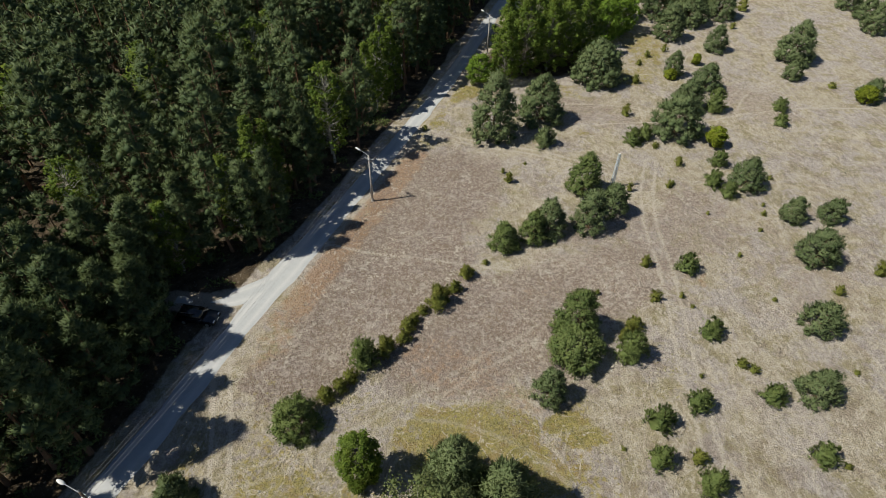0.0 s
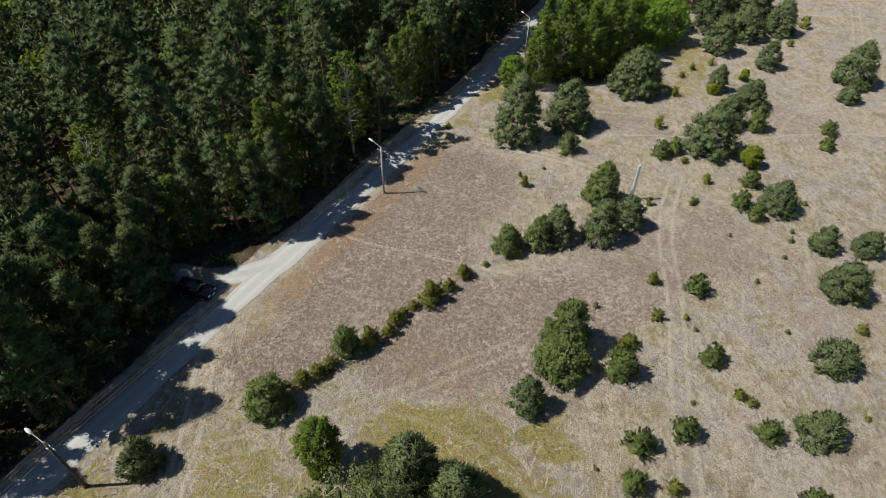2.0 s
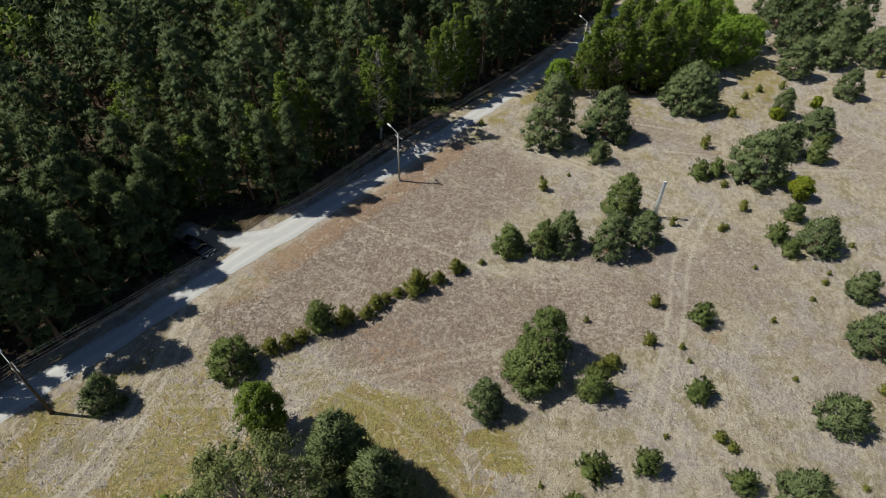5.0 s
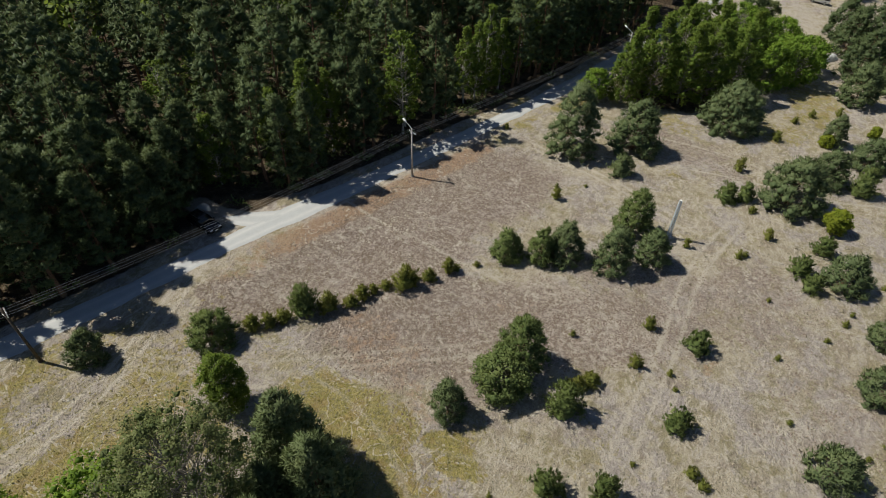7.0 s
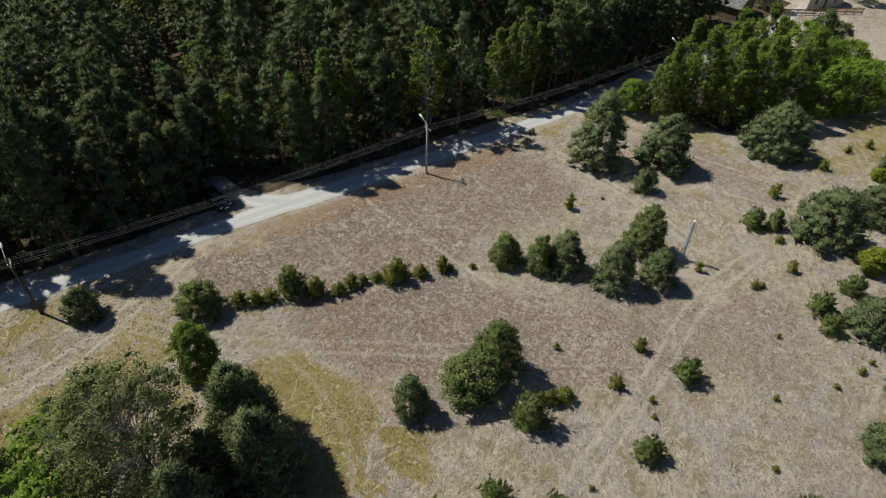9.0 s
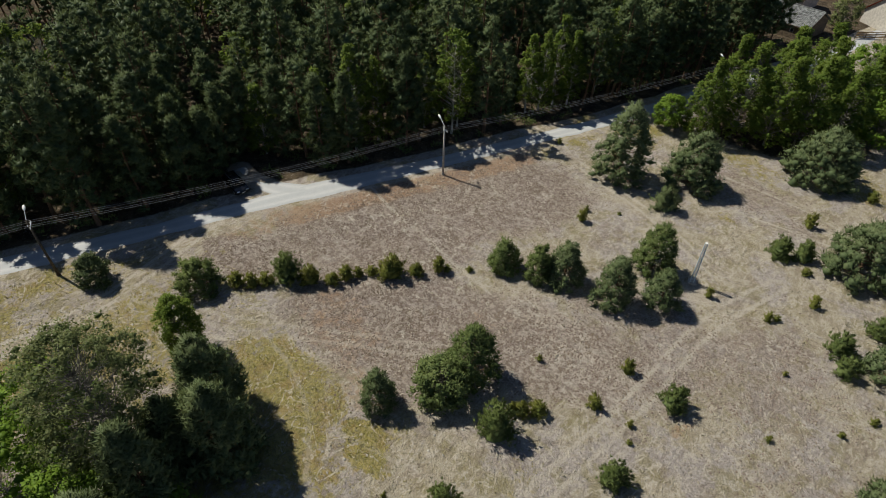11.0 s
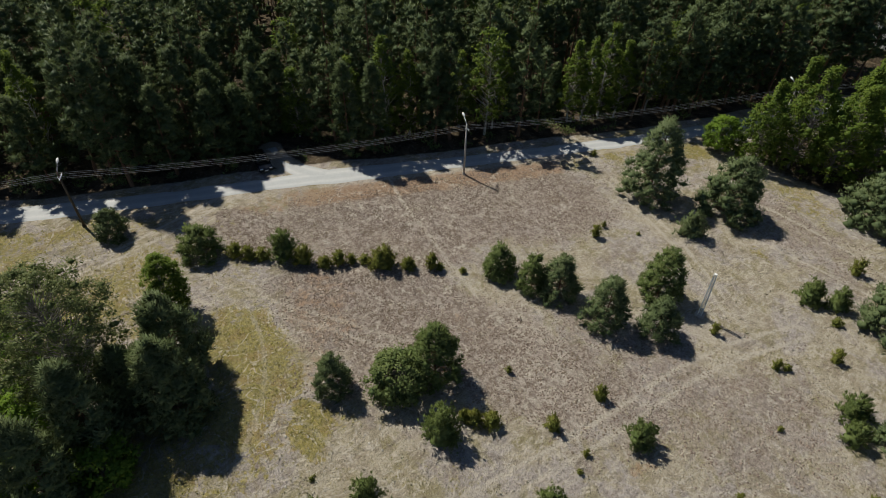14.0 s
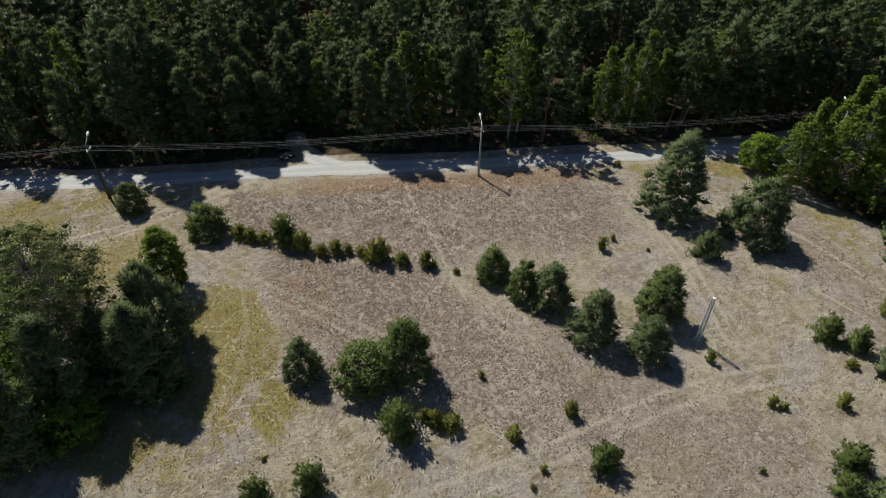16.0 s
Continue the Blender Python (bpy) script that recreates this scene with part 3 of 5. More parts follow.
def layers(x, y):
    """Sand, green, rust, heath and forest floor at places of the ground, 0 to 1."""
    n1, n2 = value_noise(x, y, 2.3, 11), value_noise(x, y, 7.0, 12)
    rd, rs = dist_to(ROAD, x, y)
    west = rd * rs
    sand = 0.55 * soft(np.abs(rd - 2.0), 0.2, 0.9) * (rs < 0)
    sd, _ = dist_to(SIDE_TRACK, x, y)
    sand = np.maximum(sand, soft(sd, 0.9, 2.3))
    for line, gap, half, power in TRACKS:
        d, _ = dist_to(line, x, y)
        sand = np.maximum(sand, 0.36 * power * soft(d, gap * 0.5, gap * 0.9 + 0.5) * (0.6 + 0.55 * n1))
    for cx, cy, rx, ry, p in ((26.5, 64.7, 2.2, 1.8, 1.2), (10, 75.8, 6, 2.2, 0.45), (7.5, 49.0, 3.0, 1.3, 0.6), (-26.5, 24.5, 2.4, 2.2, 0.55),
                              (14, 52, 8, 2.2, 0.30), (19, 32, 5, 4, 0.28), (36, 28, 10, 9, 0.32), (60, 95, 20, 14, 0.25), (37, 158, 6, 18, 0.7), (14, 166, 8, 8, 0.7)):
        sand = np.maximum(sand, p * blob(x, y, cx, cy, rx, ry))
    rx0, ry0 = x, y
    x = x + 4.5 * (value_noise(x, y, 4.5, 71) - 0.5) + 1.8 * (value_noise(x, y, 1.5, 72) - 0.5)
    y = y + 4.5 * (value_noise(rx0, y, 4.5, 73) - 0.5) + 1.8 * (value_noise(rx0, y, 1.5, 74) - 0.5)
    green = np.zeros_like(x)
    for cx, cy, rx, ry, p in ((3.0, 25.2, 8.5, 3.4, 1.1), (9.2, 21.4, 3.6, 6.4, 1.1), (15.6, 27.4, 5.2, 2.4, 1.05), (7.5, 26.0, 3.6, 3.0, 0.9), (15, 31, 4, 4, 0.45), (12, 20, 8, 8, 0.45), (-25.3, 13.5, 3.0, 5.0, 0.75), (-15, 15, 12, 12, 0.70), (-24, 6, 6, 10, 0.75), (-6, 15, 8, 6, 0.75), (-12, 8, 10, 8, 0.85), (-24.5, 16, 3.5, 4, 0.8), (-10, 27, 14, 5, 0.3),
                              (-12.5, 21.5, 5, 1.6, 0.5), (40, 116, 7, 12, 0.85), (36, 102, 6, 5, 0.7), (24.5, 79.5, 3.2, 1.6, 0.65), (-2.5, 84, 3.2, 10, 0.7),
                              (26, 33, 5, 3, 0.4), (9, 14, 6, 9, 0.7), (70, 96, 12, 8, 0.4), (4, 92, 5, 4, 0.8), (52, 126, 12, 10, 0.45), (21, 96, 7, 4, 0.5)):
        green = np.maximum(green, p * blob(x, y, cx, cy, rx, ry))
    green = green * (1 - 0.9 * np.clip(sand, 0, 1)) * (0.25 + 0.75 * n2 + 0.45 * n1)
    rust = np.zeros_like(x)
    east = -west
    rust = np.maximum(rust, soft(np.abs(east - 4.2), 0.6, 3.2) * soft(np.abs(y - 56), 14, 24) * 0.85)
    for cx, cy, rx, ry, p in ((9.5, 29.2, 3.0, 2.0, 0.5), (13, 46, 4, 2.5, 0.3), (-18, 36, 2.4, 8, 0.5), (31.8, 48.2, 1.6, 1.3, 0.5), (4, 33, 8, 5.5, 0.48), (14, 26, 6, 4, 0.4)):
        rust = np.maximum(rust, p * blob(x, y, cx, cy, rx, ry))
    heath = np.maximum.reduce([0.95 * blob(x, y, -3.5, 55.5, 10, 25, -22), 0.95 * blob(x, y, 4.5, 38.5, 12, 11.5), 0.9 * blob(x, y, -13, 34, 5.5, 10, -20),
                               0.75 * blob(x, y, 18, 46.5, 13, 6.5), 0.5 * blob(x, y, 26, 55, 11, 9), 0.45 * blob(x, y, 36, 60, 10, 10),
                               0.45 * blob(x, y, 22, 88, 14, 6), 0.5 * blob(x, y, 56, 92, 10, 10), 0.35 * blob(x, y, 45, 48, 10, 8)])
    heath = heath * (0.65 + 0.5 * n2) * (1 - np.clip(sand, 0, 1) * 0.8)
    x, y = rx0, ry0
    forest = np.clip((west - 2.5 - 1.2 * (n2 - 0.5)) / 1.6, 0, 1)
    forest = np.maximum(forest, 0.9 * blob(x, y, 20, 109, 17, 11, 25))
    sand = sand * (1 - 0.75 * forest * (sd > 2.5))
    pale = np.zeros_like(x)
    for cx, cy, rx, ry, p in ((13, 50.5, 11, 3.0, 0.75), (23, 46, 9, 7, 0.6), (19, 33.5, 7, 4, 0.6), (34, 31, 10, 9, 0.6), (31, 60, 7, 9, 0.45), (62, 92, 14, 12, 0.6), (44, 58, 10, 8, 0.4),
                              (10, 74, 9, 4, 0.7), (27, 72, 6, 4, 0.6), (16, 62, 6, 4, 0.45), (-18, 14, 8, 7, 0.4), (3, 30, 10, 3, 0.4), (72, 112, 14, 16, 0.4), (-21, 29, 2.5, 7, 0.5), (40, 44, 8, 8, 0.5)):
        pale = np.maximum(pale, p * blob(x, y, cx, cy, rx, ry))
    pale = pale * (0.6 + 0.6 * n2)
    return sand, green, rust, heath, forest, pale


def ruts(x, y):
    """Signed distance to the nearest track, half the spacing of its ruts, and how worn it is."""
    best, gaps, power = np.full(x.shape, 9.0), np.zeros(x.shape), np.zeros(x.shape)
    for line, gap, half, worn in TRACKS:
        d, side = dist_to([tuple(p) for p in resample(line, 1.5)] + [line[-1]], x, y)
        near = d < np.abs(best)
        best, gaps = np.where(near, d * side, best), np.where(near, gap / 2, gaps)
        power = np.where(near, worn * soft(d, 2.2, 3.0), power)
    return best, gaps, power


def height(x, y):
    rd, _ = dist_to(ROAD, x, y)
    k = np.clip((rd - 3.0) / 4.0, 0, 1) * np.clip((400 - np.hypot(x, y - 60)) / 100, 0, 1)
    return k * (0.28 * (value_noise(x, y, 9.0, 21) - 0.5) + 0.16 * (value_noise(x, y, 2.6, 22) - 0.5) + 0.09 * (value_noise(x, y, 0.9, 23) - 0.5))


# ---- ground, road ----
def build_ground():
    xs = np.concatenate([np.linspace(-1600, -90, 16)[:-1], np.linspace(-90, -34, 58)[:-1], np.arange(-34, 62, 0.5), np.linspace(62, 112, 80), np.linspace(116, 1600, 18)])
    ys = np.concatenate([np.linspace(-1500, -22, 14)[:-1], np.linspace(-22, 4, 28)[:-1], np.arange(4, 100, 0.5), np.linspace(100, 150, 84), np.linspace(151.5, 200, 30), np.linspace(210, 1900, 20)])
    x, y = (a.ravel() for a in np.meshgrid(xs, ys, indexing="ij"))
    v = np.stack([x, y, height(x, y)], -1)
    i, j = np.meshgrid(np.arange(len(xs) - 1), np.arange(len(ys) - 1), indexing="ij")
    a = (i * len(ys) + j).ravel()
    b, c, d = a + len(ys), a + len(ys) + 1, a + 1
    t = np.stack([np.stack([a, b, c], -1), np.stack([a, c, d], -1)], 1).reshape(-1, 3)
    me = mesh_np("ground", v, t, [M_GROUND], smooth=True)
    for name, value in zip(("sand", "green", "rust", "heath", "forest", "pale"), layers(x, y)):
        me.attributes.new(name, "FLOAT", "POINT").data.foreach_set("value", value.astype(np.float32))
    for name, value in zip(("rut", "rut_gap", "rut_power"), ruts(x, y)):
        me.attributes.new(name, "FLOAT", "POINT").data.foreach_set("value", value.astype(np.float32))
    return tagged(new("ground", me), "dry sandy meadow with straw-coloured grass, heath and worn tracks", "ground", kind="structure")


def resample(line, gap):
    p = np.array(line, float)
    s = np.concatenate([[0], np.cumsum(np.hypot(*np.diff(p, axis=0).T))])
    k = np.arange(0, s[-1], gap)
    out = np.stack([np.interp(k, s, p[:, 0]), np.interp(k, s, p[:, 1])], -1)
    for _ in range(12):
        out[1:-1] = (out[:-2] + 2 * out[1:-1] + out[2:]) / 4
    return out


def build_strip(name, line, half_fn, label, lift):
    c = resample(line, 0.6)
    d = unit(np.gradient(c, axis=0))
    nrm = np.stack([-d[:, 1], d[:, 0]], -1)
    w = np.linspace(-1, 1, 15)
    half = half_fn(c[:, 0], c[:, 1])
    wob = 0.35 * (value_noise(c[:, 0], c[:, 1], 1.7, 31) - 0.5) + 0.3 * (value_noise(c[:, 0], c[:, 1], 5.0, 32) - 0.5)
    p = c[:, None] + nrm[:, None] * (w[None, :, None] * (half + wob)[:, None, None])
    rut = np.exp(-((np.abs(w) - 0.45) / 0.16) ** 2)
    z = lift - 0.045 * np.abs(w) ** 3 * 2 - 0.025 * rut
    v = np.concatenate([p, np.broadcast_to(z[None, :, None], (*p.shape[:2], 1))], -1).reshape(-1, 3)
    n, m = len(c), len(w)
    i, j = np.meshgrid(np.arange(n - 1), np.arange(m - 1), indexing="ij")
    a = (i * m + j).ravel()
    t = np.stack([np.stack([a, a + m, a + m + 1], -1), np.stack([a, a + m + 1, a + 1], -1)], 1).reshape(-1, 3)[:, ::-1]
    me = mesh_np(name, v, t, [M_ROAD], smooth=True)
    me.attributes.new("lane", "FLOAT", "POINT").data.foreach_set("value", np.tile(rut, n).astype(np.float32))
    me.attributes.new("verge", "FLOAT", "POINT").data.foreach_set("value", np.tile(np.abs(w) ** 7, n).astype(np.float32))
    return tagged(new(name, me), label, "road", kind="structure")


build_ground()
build_strip("road", ROAD, lambda x, y: np.interp(y, [0, 14, 26, 40, 47, 60, 100], [2.0, 1.9, 1.5, 1.65, 2.0, 1.6, 1.55]), "pale unpaved gravel road between forest and meadow", 0.06)
build_strip("side_track", SIDE_TRACK, lambda x, y: np.interp(x, [-31, -27, -19], [0.9, 1.3, 2.2]), "sandy side track branching into the pine forest", 0.045)

# ---- street lamps and wires ----
LINE_WAY = unit(np.array([16.0, 45.0]))
POLES = [(-41.5, -28.7), (-25.5, 16.2), (-9.5, 61.1), (8.1, 109.6), (24.5, 155.0)]


def build_lamp(x, y, material, label):
    """A street lamp on a power pole: pole, crossarm with insulators, arm and lamp head over the road."""
    thing = new("street_lamp")
    turn = math.degrees(math.atan2(LINE_WAY[1], LINE_WAY[0])) - 90
    thing.matrix_basis = pose(x, y, 0, 0, 0, turn)
    tagged(thing, label, "street lamp", "street lamps along the road")
    part("pole", cyl_bm(0.155, 0.10, (0, 0, -0.3), (0, 0, 7.7), 12), material, thing, smooth=True)
    part("foot", cyl_bm(0.24, 0.19, (0, 0, -0.1), (0, 0, 0.35), 12), material, thing)
    arm = part("arm", join_bm(cyl_bm(0.035, 0.035, (0, 0, 7.3), (-0.18, 0, 7.75), 8), cyl_bm(0.035, 0.03, (-0.18, 0, 7.75), (-1.25, 0, 8.25), 8)), M_STEEL, thing, "slanting steel tube arm")
    head = bmesh.new()
    bmesh.ops.create_uvsphere(head, u_segments=14, v_segments=9, radius=0.5, matrix=pose(-1.5, 0, 8.33, 0, 22, 0) @ Matrix.Diagonal((0.75, 0.32, 0.24, 1)))
    part("lamp_head", head, M_LAMP, arm, "white enamelled lamp head", True)
    cross = part("crossarm", box_bm((1.35, 0.09, 0.09), (0, 0.13, 7.05), 0.012), M_STEEL, thing)
    for k in (-0.6, -0.25, 0.25, 0.6):
        part("insulator", join_bm(cyl_bm(0.012, 0.012, (k, 0.13, 7.08), (k, 0.13, 7.17), 6), cyl_bm(0.055, 0.035, (k, 0.13, 7.15), (k, 0.13, 7.27), 8)), M_PORCELAIN, cross)
    part("bracket", box_bm((0.24, 0.06, 0.16), (0, -0.11, 7.05), 0.01), M_STEEL, thing)
    return thing


for i, (px, py) in enumerate(POLES[1:4]):
    build_lamp(px, py, (M_WOODPOLE, M_CONCRETE, M_CONCRETE)[i],
               ("dark wooden street lamp pole with wires and a white lamp head", "grey concrete street lamp pole with slanting arm at the meadow edge", "grey concrete street lamp pole beside leafy trees")[i])


def build_wires():
    across = np.array([LINE_WAY[1], -LINE_WAY[0]])
    for k in (-0.6, -0.25, 0.25, 0.6):
        pts = []
        for (ax, ay), (bx, by) in zip(POLES[:-1], POLES[1:]):
            for u in np.linspace(0, 1, 15)[:-1]:
                pts.append((ax + (bx - ax) * u + across[0] * k, ay + (by - ay) * u + across[1] * k, 7.27 - 4 * 0.75 * u * (1 - u)))
        p = np.array(pts)[None]
        v, t = tubes(p, np.full(p.shape[:2], 0.013), 4)
        tagged(new("overhead_wire", mesh_np("overhead_wire", v, t, [M_WIRE])), "thin bare aluminium power line strung between the lamp poles", "wire", "overhead wires")


build_wires()


# ---- lattice mast ----
def build_mast(x, y):
    mast = new("lattice_mast")
    mast.matrix_basis = pose(x, y, 0, 1.5, -2.5, 20)
    tagged(mast, "slim pale-blue steel lattice mast on a concrete base", "mast")
    top, w0, w1 = 5.9, 0.19, 0.12
    corners = [(-1, -1), (1, -1), (1, 1), (-1, 1)]
    at = lambda c, z: (c[0] * (w0 + (w1 - w0) * z / top), c[1] * (w0 + (w1 - w0) * z / top), z)
    part("base", box_bm((0.9, 0.9, 0.3), (0, 0, 0.04), 0.03), M_CONCRETE, mast, "low concrete block")
    for c in corners:
        part("leg", cyl_bm(0.045, 0.04, at(c, 0.1), at(c, top), 6), M_PALEBLUE, mast)
    zs = np.linspace(0.25, top, 13)
    for i, z in enumerate(zs):
        for a in range(4):
            c, d = corners[a], corners[(a + 1) % 4]
            part("rung", cyl_bm(0.024, 0.024, at(c, z), at(d, z), 5), M_PALEBLUE, mast)
            if i + 1 < len(zs):
                part("brace", cyl_bm(0.014, 0.014, at(c if i % 2 else d, z), at(d if i % 2 else c, zs[i + 1]), 5), M_PALEBLUE, mast)
    part("cap", box_bm((0.28, 0.28, 0.05), (0, 0, top + 0.03), 0.015), M_LAMP, mast, "white cap plate")


build_mast(25.2, 66.05)


# ---- vehicles ----
def build_car(x, y, turn, paint, label, tall=1.0):
    car = new("car")
    car.matrix_basis = pose(x, y, 0.03, 0, 0, turn)
    tagged(car, label, "car", "parked cars")
    # side outline, front towards +x
    low = [(-2.2, 0.42), (-2.25, 0.75), (-2.2, 1.02), (-1.0, 1.06), (0.8, 1.02), (1.5, 0.94), (2.1, 0.80), (2.25, 0.62), (2.2, 0.38)]
    bm = bmesh.new()
    rings = []
    for yy, k in ((-0.90, 0.93), (-0.86, 1.0), (0.86, 1.0), (0.90, 0.93)):
        rings.append([bm.verts.new((px * (0.985 if abs(yy) > 0.88 else 1), yy, 0.62 + (pz - 0.62) * k)) for px, pz in low])
    for a, b in zip(rings[:-1], rings[1:]):
        for i in range(len(low)):
            j = (i + 1) % len(low)
            bm.faces.new((a[i], a[j], b[j], b[i]))
    bm.faces.new(rings[0][::-1])
    bm.faces.new(rings[-1])
    bmesh.ops.recalc_face_normals(bm, faces=bm.faces[:])
    bmesh.ops.bevel(bm, geom=bm.edges[:], offset=0.035, segments=2, affect="EDGES", profile=0.6)
    body = part("body", bm, paint, car, smooth=True)
    roof = 1.05 + 0.62 * tall
    cab = [(-2.12, 1.02), (-1.75, roof - 0.06), (-1.4, roof), (0.05, roof), (0.35, roof - 0.05), (1.05, 1.0)]

    def cabin(scale, inset):
        b = bmesh.new()
        lo, hi = [], []
        for side in (-1, 1):
            ring = []
            for px, pz in cab:
                u = (pz - 1.0) / (roof - 1.0)
                ring.append(b.verts.new((px * scale, side * (0.84 - 0.16 * u - inset), pz)))
            (lo if side < 0 else hi).extend(ring)
        for i in range(len(cab)):
            j = (i + 1) % len(cab)
            b.faces.new((lo[i], lo[j], hi[j], hi[i]))
        b.faces.new(lo[::-1])
        b.faces.new(hi)
        bmesh.ops.recalc_face_normals(b, faces=b.faces[:])
        bmesh.ops.bevel(b, geom=b.edges[:], offset=0.03, segments=2, affect="EDGES")
        return b

    part("glasshouse", cabin(1.0, 0.0), M_GLASS, car, "dark tinted windows", True)
    part("roof_panel", box_bm((1.75, 1.30, 0.05), (-0.68, 0, roof + 0.015), 0.02), paint, body, smooth=True)
    for s in (-1, 1):
        part("roof_rail", cyl_bm(0.02, 0.02, (-1.5, s * 0.6, roof + 0.07), (0.1, s * 0.6, roof + 0.07), 6), M_ALLOY, body)
        part("door_pillar", box_bm((0.09, 0.03, 0.60 * tall), (-0.55, s * 0.79, 1.03 + 0.28 * tall), 0.008), paint, body)
        part("mirror", box_bm((0.14, 0.2, 0.14), (0.75, s * 0.98, 1.08), 0.03), paint, car)
        part("headlight", box_bm((0.16, 0.38, 0.15), (2.12, s * 0.62, 0.72), 0.03), M_LIGHTS, car)
        part("tail_light", box_bm((0.08, 0.2, 0.34), (-2.21, s * 0.72, 0.88), 0.02), M_TAILS, car)
        for wx in (-1.35, 1.38):
            t = bmesh.new()
            bmesh.ops.create_cone(t, cap_ends=True, segments=20, radius1=0.36, radius2=0.36, depth=0.24, matrix=pose(wx, s * 0.80, 0.36, 90, 0, 0))
            bmesh.ops.bevel(t, geom=t.edges[:], offset=0.03, segments=1, affect="EDGES")
            tyre = part("wheel", t, M_RUBBER, car, "black tyre")
            r = bmesh.new()
            bmesh.ops.create_cone(r, cap_ends=True, segments=14, radius1=0.23, radius2=0.20, depth=0.05, matrix=pose(wx, s * 0.925, 0.36, 90 * s, 0, 0))
            part("rim", r, M_ALLOY, tyre)
    part("windscreen_trim", box_bm((0.05, 1.3, 0.05), (1.02, 0, 1.03), 0.01), M_RUBBER, car)
    part("bumper", box_bm((0.2, 1.7, 0.24), (2.18, 0, 0.5), 0.05), M_RUBBER, car)
    part("number_plate", box_bm((0.02, 0.5, 0.11), (2.29, 0, 0.52), 0.004), M_LAMP, car, "blank white number plate")
    return car


build_car(-26.5, 38.9, -6, M_CARPAINT, "black estate car parked in forest shade beside the side track")
build_car(40.5, 174.0, 170, M_SILVER, "silver car parked on the sandy yard under trees", 0.85)


# ---- field pines, one by one: x, y, radius, height ----
NORTH_PINES = [(8.06, 78.62, 4.2, 11.41), (16.2, 84.1, 4.3, 8.28), (28.34, 99.24, 5.6, 7.55), (47.08, 119.42, 3.6, 7.46), (53.85, 128.15, 4.8, 6.45),
               (55.29, 113.55, 2.6, 5.49), (69.92, 110.06, 4.2, 7.8), (66.5, 102.04, 1.95, 4.08), (38.35, 81.1, 4.7, 7.19), (42.74, 89.61, 3.2, 5.15),
               (48.46, 97.31, 3.1, 4.78), (43.5, 102.13, 2.1, 4.93), (47.32, 88.83, 1.75, 4.65), (95.41, 139.36, 3.2, 5.61), (95.78, 132.46, 2.8, 5.24),
               (94.12, 125.51, 2.9, 6.79), (62.29, 131.99, 4.0, 6.98), (57.29, 137.17, 4.5, 8.41), (77.78, 94.95, 2.6, 3.68)]
CLUMP_PINES = [(8.61, 52.32, 2.2, 3.89), (12.41, 53.83, 1.9, 4.88), (14.71, 55.59, 2.6, 5.56), (20.25, 56.68, 2.6, 6.63), (20.76, 64.84, 2.75, 6.53),
               (24.2, 60.28, 2.35, 4.9), (-21.53, 18.76, 2.1, 3.7), (-12.67, 26.24, 2.8, 3.89), (-7.08, 33.84, 1.65, 3.91), (12.05, 30.3, 1.9, 4.81),
               (15.9, 38.7, 2.9, 7.2), (21.38, 35.63, 1.7, 4.24), (16.35, 76.43, 1.8, 3.31)]
EAST_PINES = [(45.03, 67.18, 3.0, 4.49), (48.83, 59.78, 1.9, 3.61), (54.24, 59.96, 2.0, 3.44), (48.63, 51.94, 3.1, 4.64), (43.93, 40.55, 2.5, 3.81),
              (39.64, 31.71, 2.3, 3.69), (31.32, 49.15, 1.35, 2.75), (31.11, 39.03, 1.35, 2.52), (42.86, 72.34, 1.35, 2.58), (40.35, 67.19, 1.45, 2.33),
              (41.66, 64.51, 1.15, 2.49), (30.62, 77.68, 1.45, 2.85), (32.83, 79.07, 1.2, 2.95), (59.21, 89.65, 1.3, 2.3), (57.39, 84.72, 1.15, 2.12),
              (26.89, 29.77, 1.25, 2.82), (22.51, 27.69, 1.4, 2.88), (21.62, 23.82, 1.15, 3.01), (25.6, 21.53, 1.35, 3.54), (37.15, 24.64, 1.2, 2.47),
              (34.89, 30.97, 1.2, 2.3)]
SHRUBS = [(-10.38, 29.37, 1.08, 1.98), (-9.06, 30.37, 0.96, 2.04), (-8.24, 31.67, 1.02, 1.72), (-5.01, 35.18, 1.32, 2.7), (-3.19, 36.9, 0.96, 1.63),
          (-2.81, 38.53, 1.02, 1.97), (-2.15, 39.67, 0.72, 1.4), (-1.34, 40.97, 0.84, 1.18), (0.49, 42.23, 1.74, 3.19), (2.34, 44.45, 0.94, 1.86),
          (3.64, 46.78, 0.9, 2.3), (4.32, 47.36, 0.6, 1.03), (6.14, 49.23, 0.48, 0.76), (21.08, 38.09, 0.6, 1.68), (21.77, 38.65, 0.94, 1.86), (22.78, 39.92, 1.08, 1.54)]
SEEDLINGS = [(19.4, 44.7, 0.34, 0.8), (26.3, 49.7, 0.68, 1.8), (26.2, 44.0, 0.75, 1.6), (29.5, 44.6, 0.36, 0.7), (33.6, 66.3, 0.5, 1.2), (34.3, 67.0, 0.45, 0.7), (27.5, 65.1, 0.48, 1.4),
             (10.0, 66.4, 0.72, 1.7), (9.3, 68.7, 0.34, 0.8), (34.1, 76.7, 0.62, 1.0), (31.4, 86.6, 0.85, 2.1), (36.5, 71.9, 0.65, 1.6), (35.7, 98.6, 0.75, 1.6), (72.7, 98.7, 0.85, 1.1),
             (69.2, 136.1, 1.4, 2.4), (63.0, 125.2, 0.7, 1.4), (44.8, 112.9, 0.64, 1.4), (33.2, 34.9, 0.66, 1.2), (34.2, 34.3, 0.6, 1.0)]
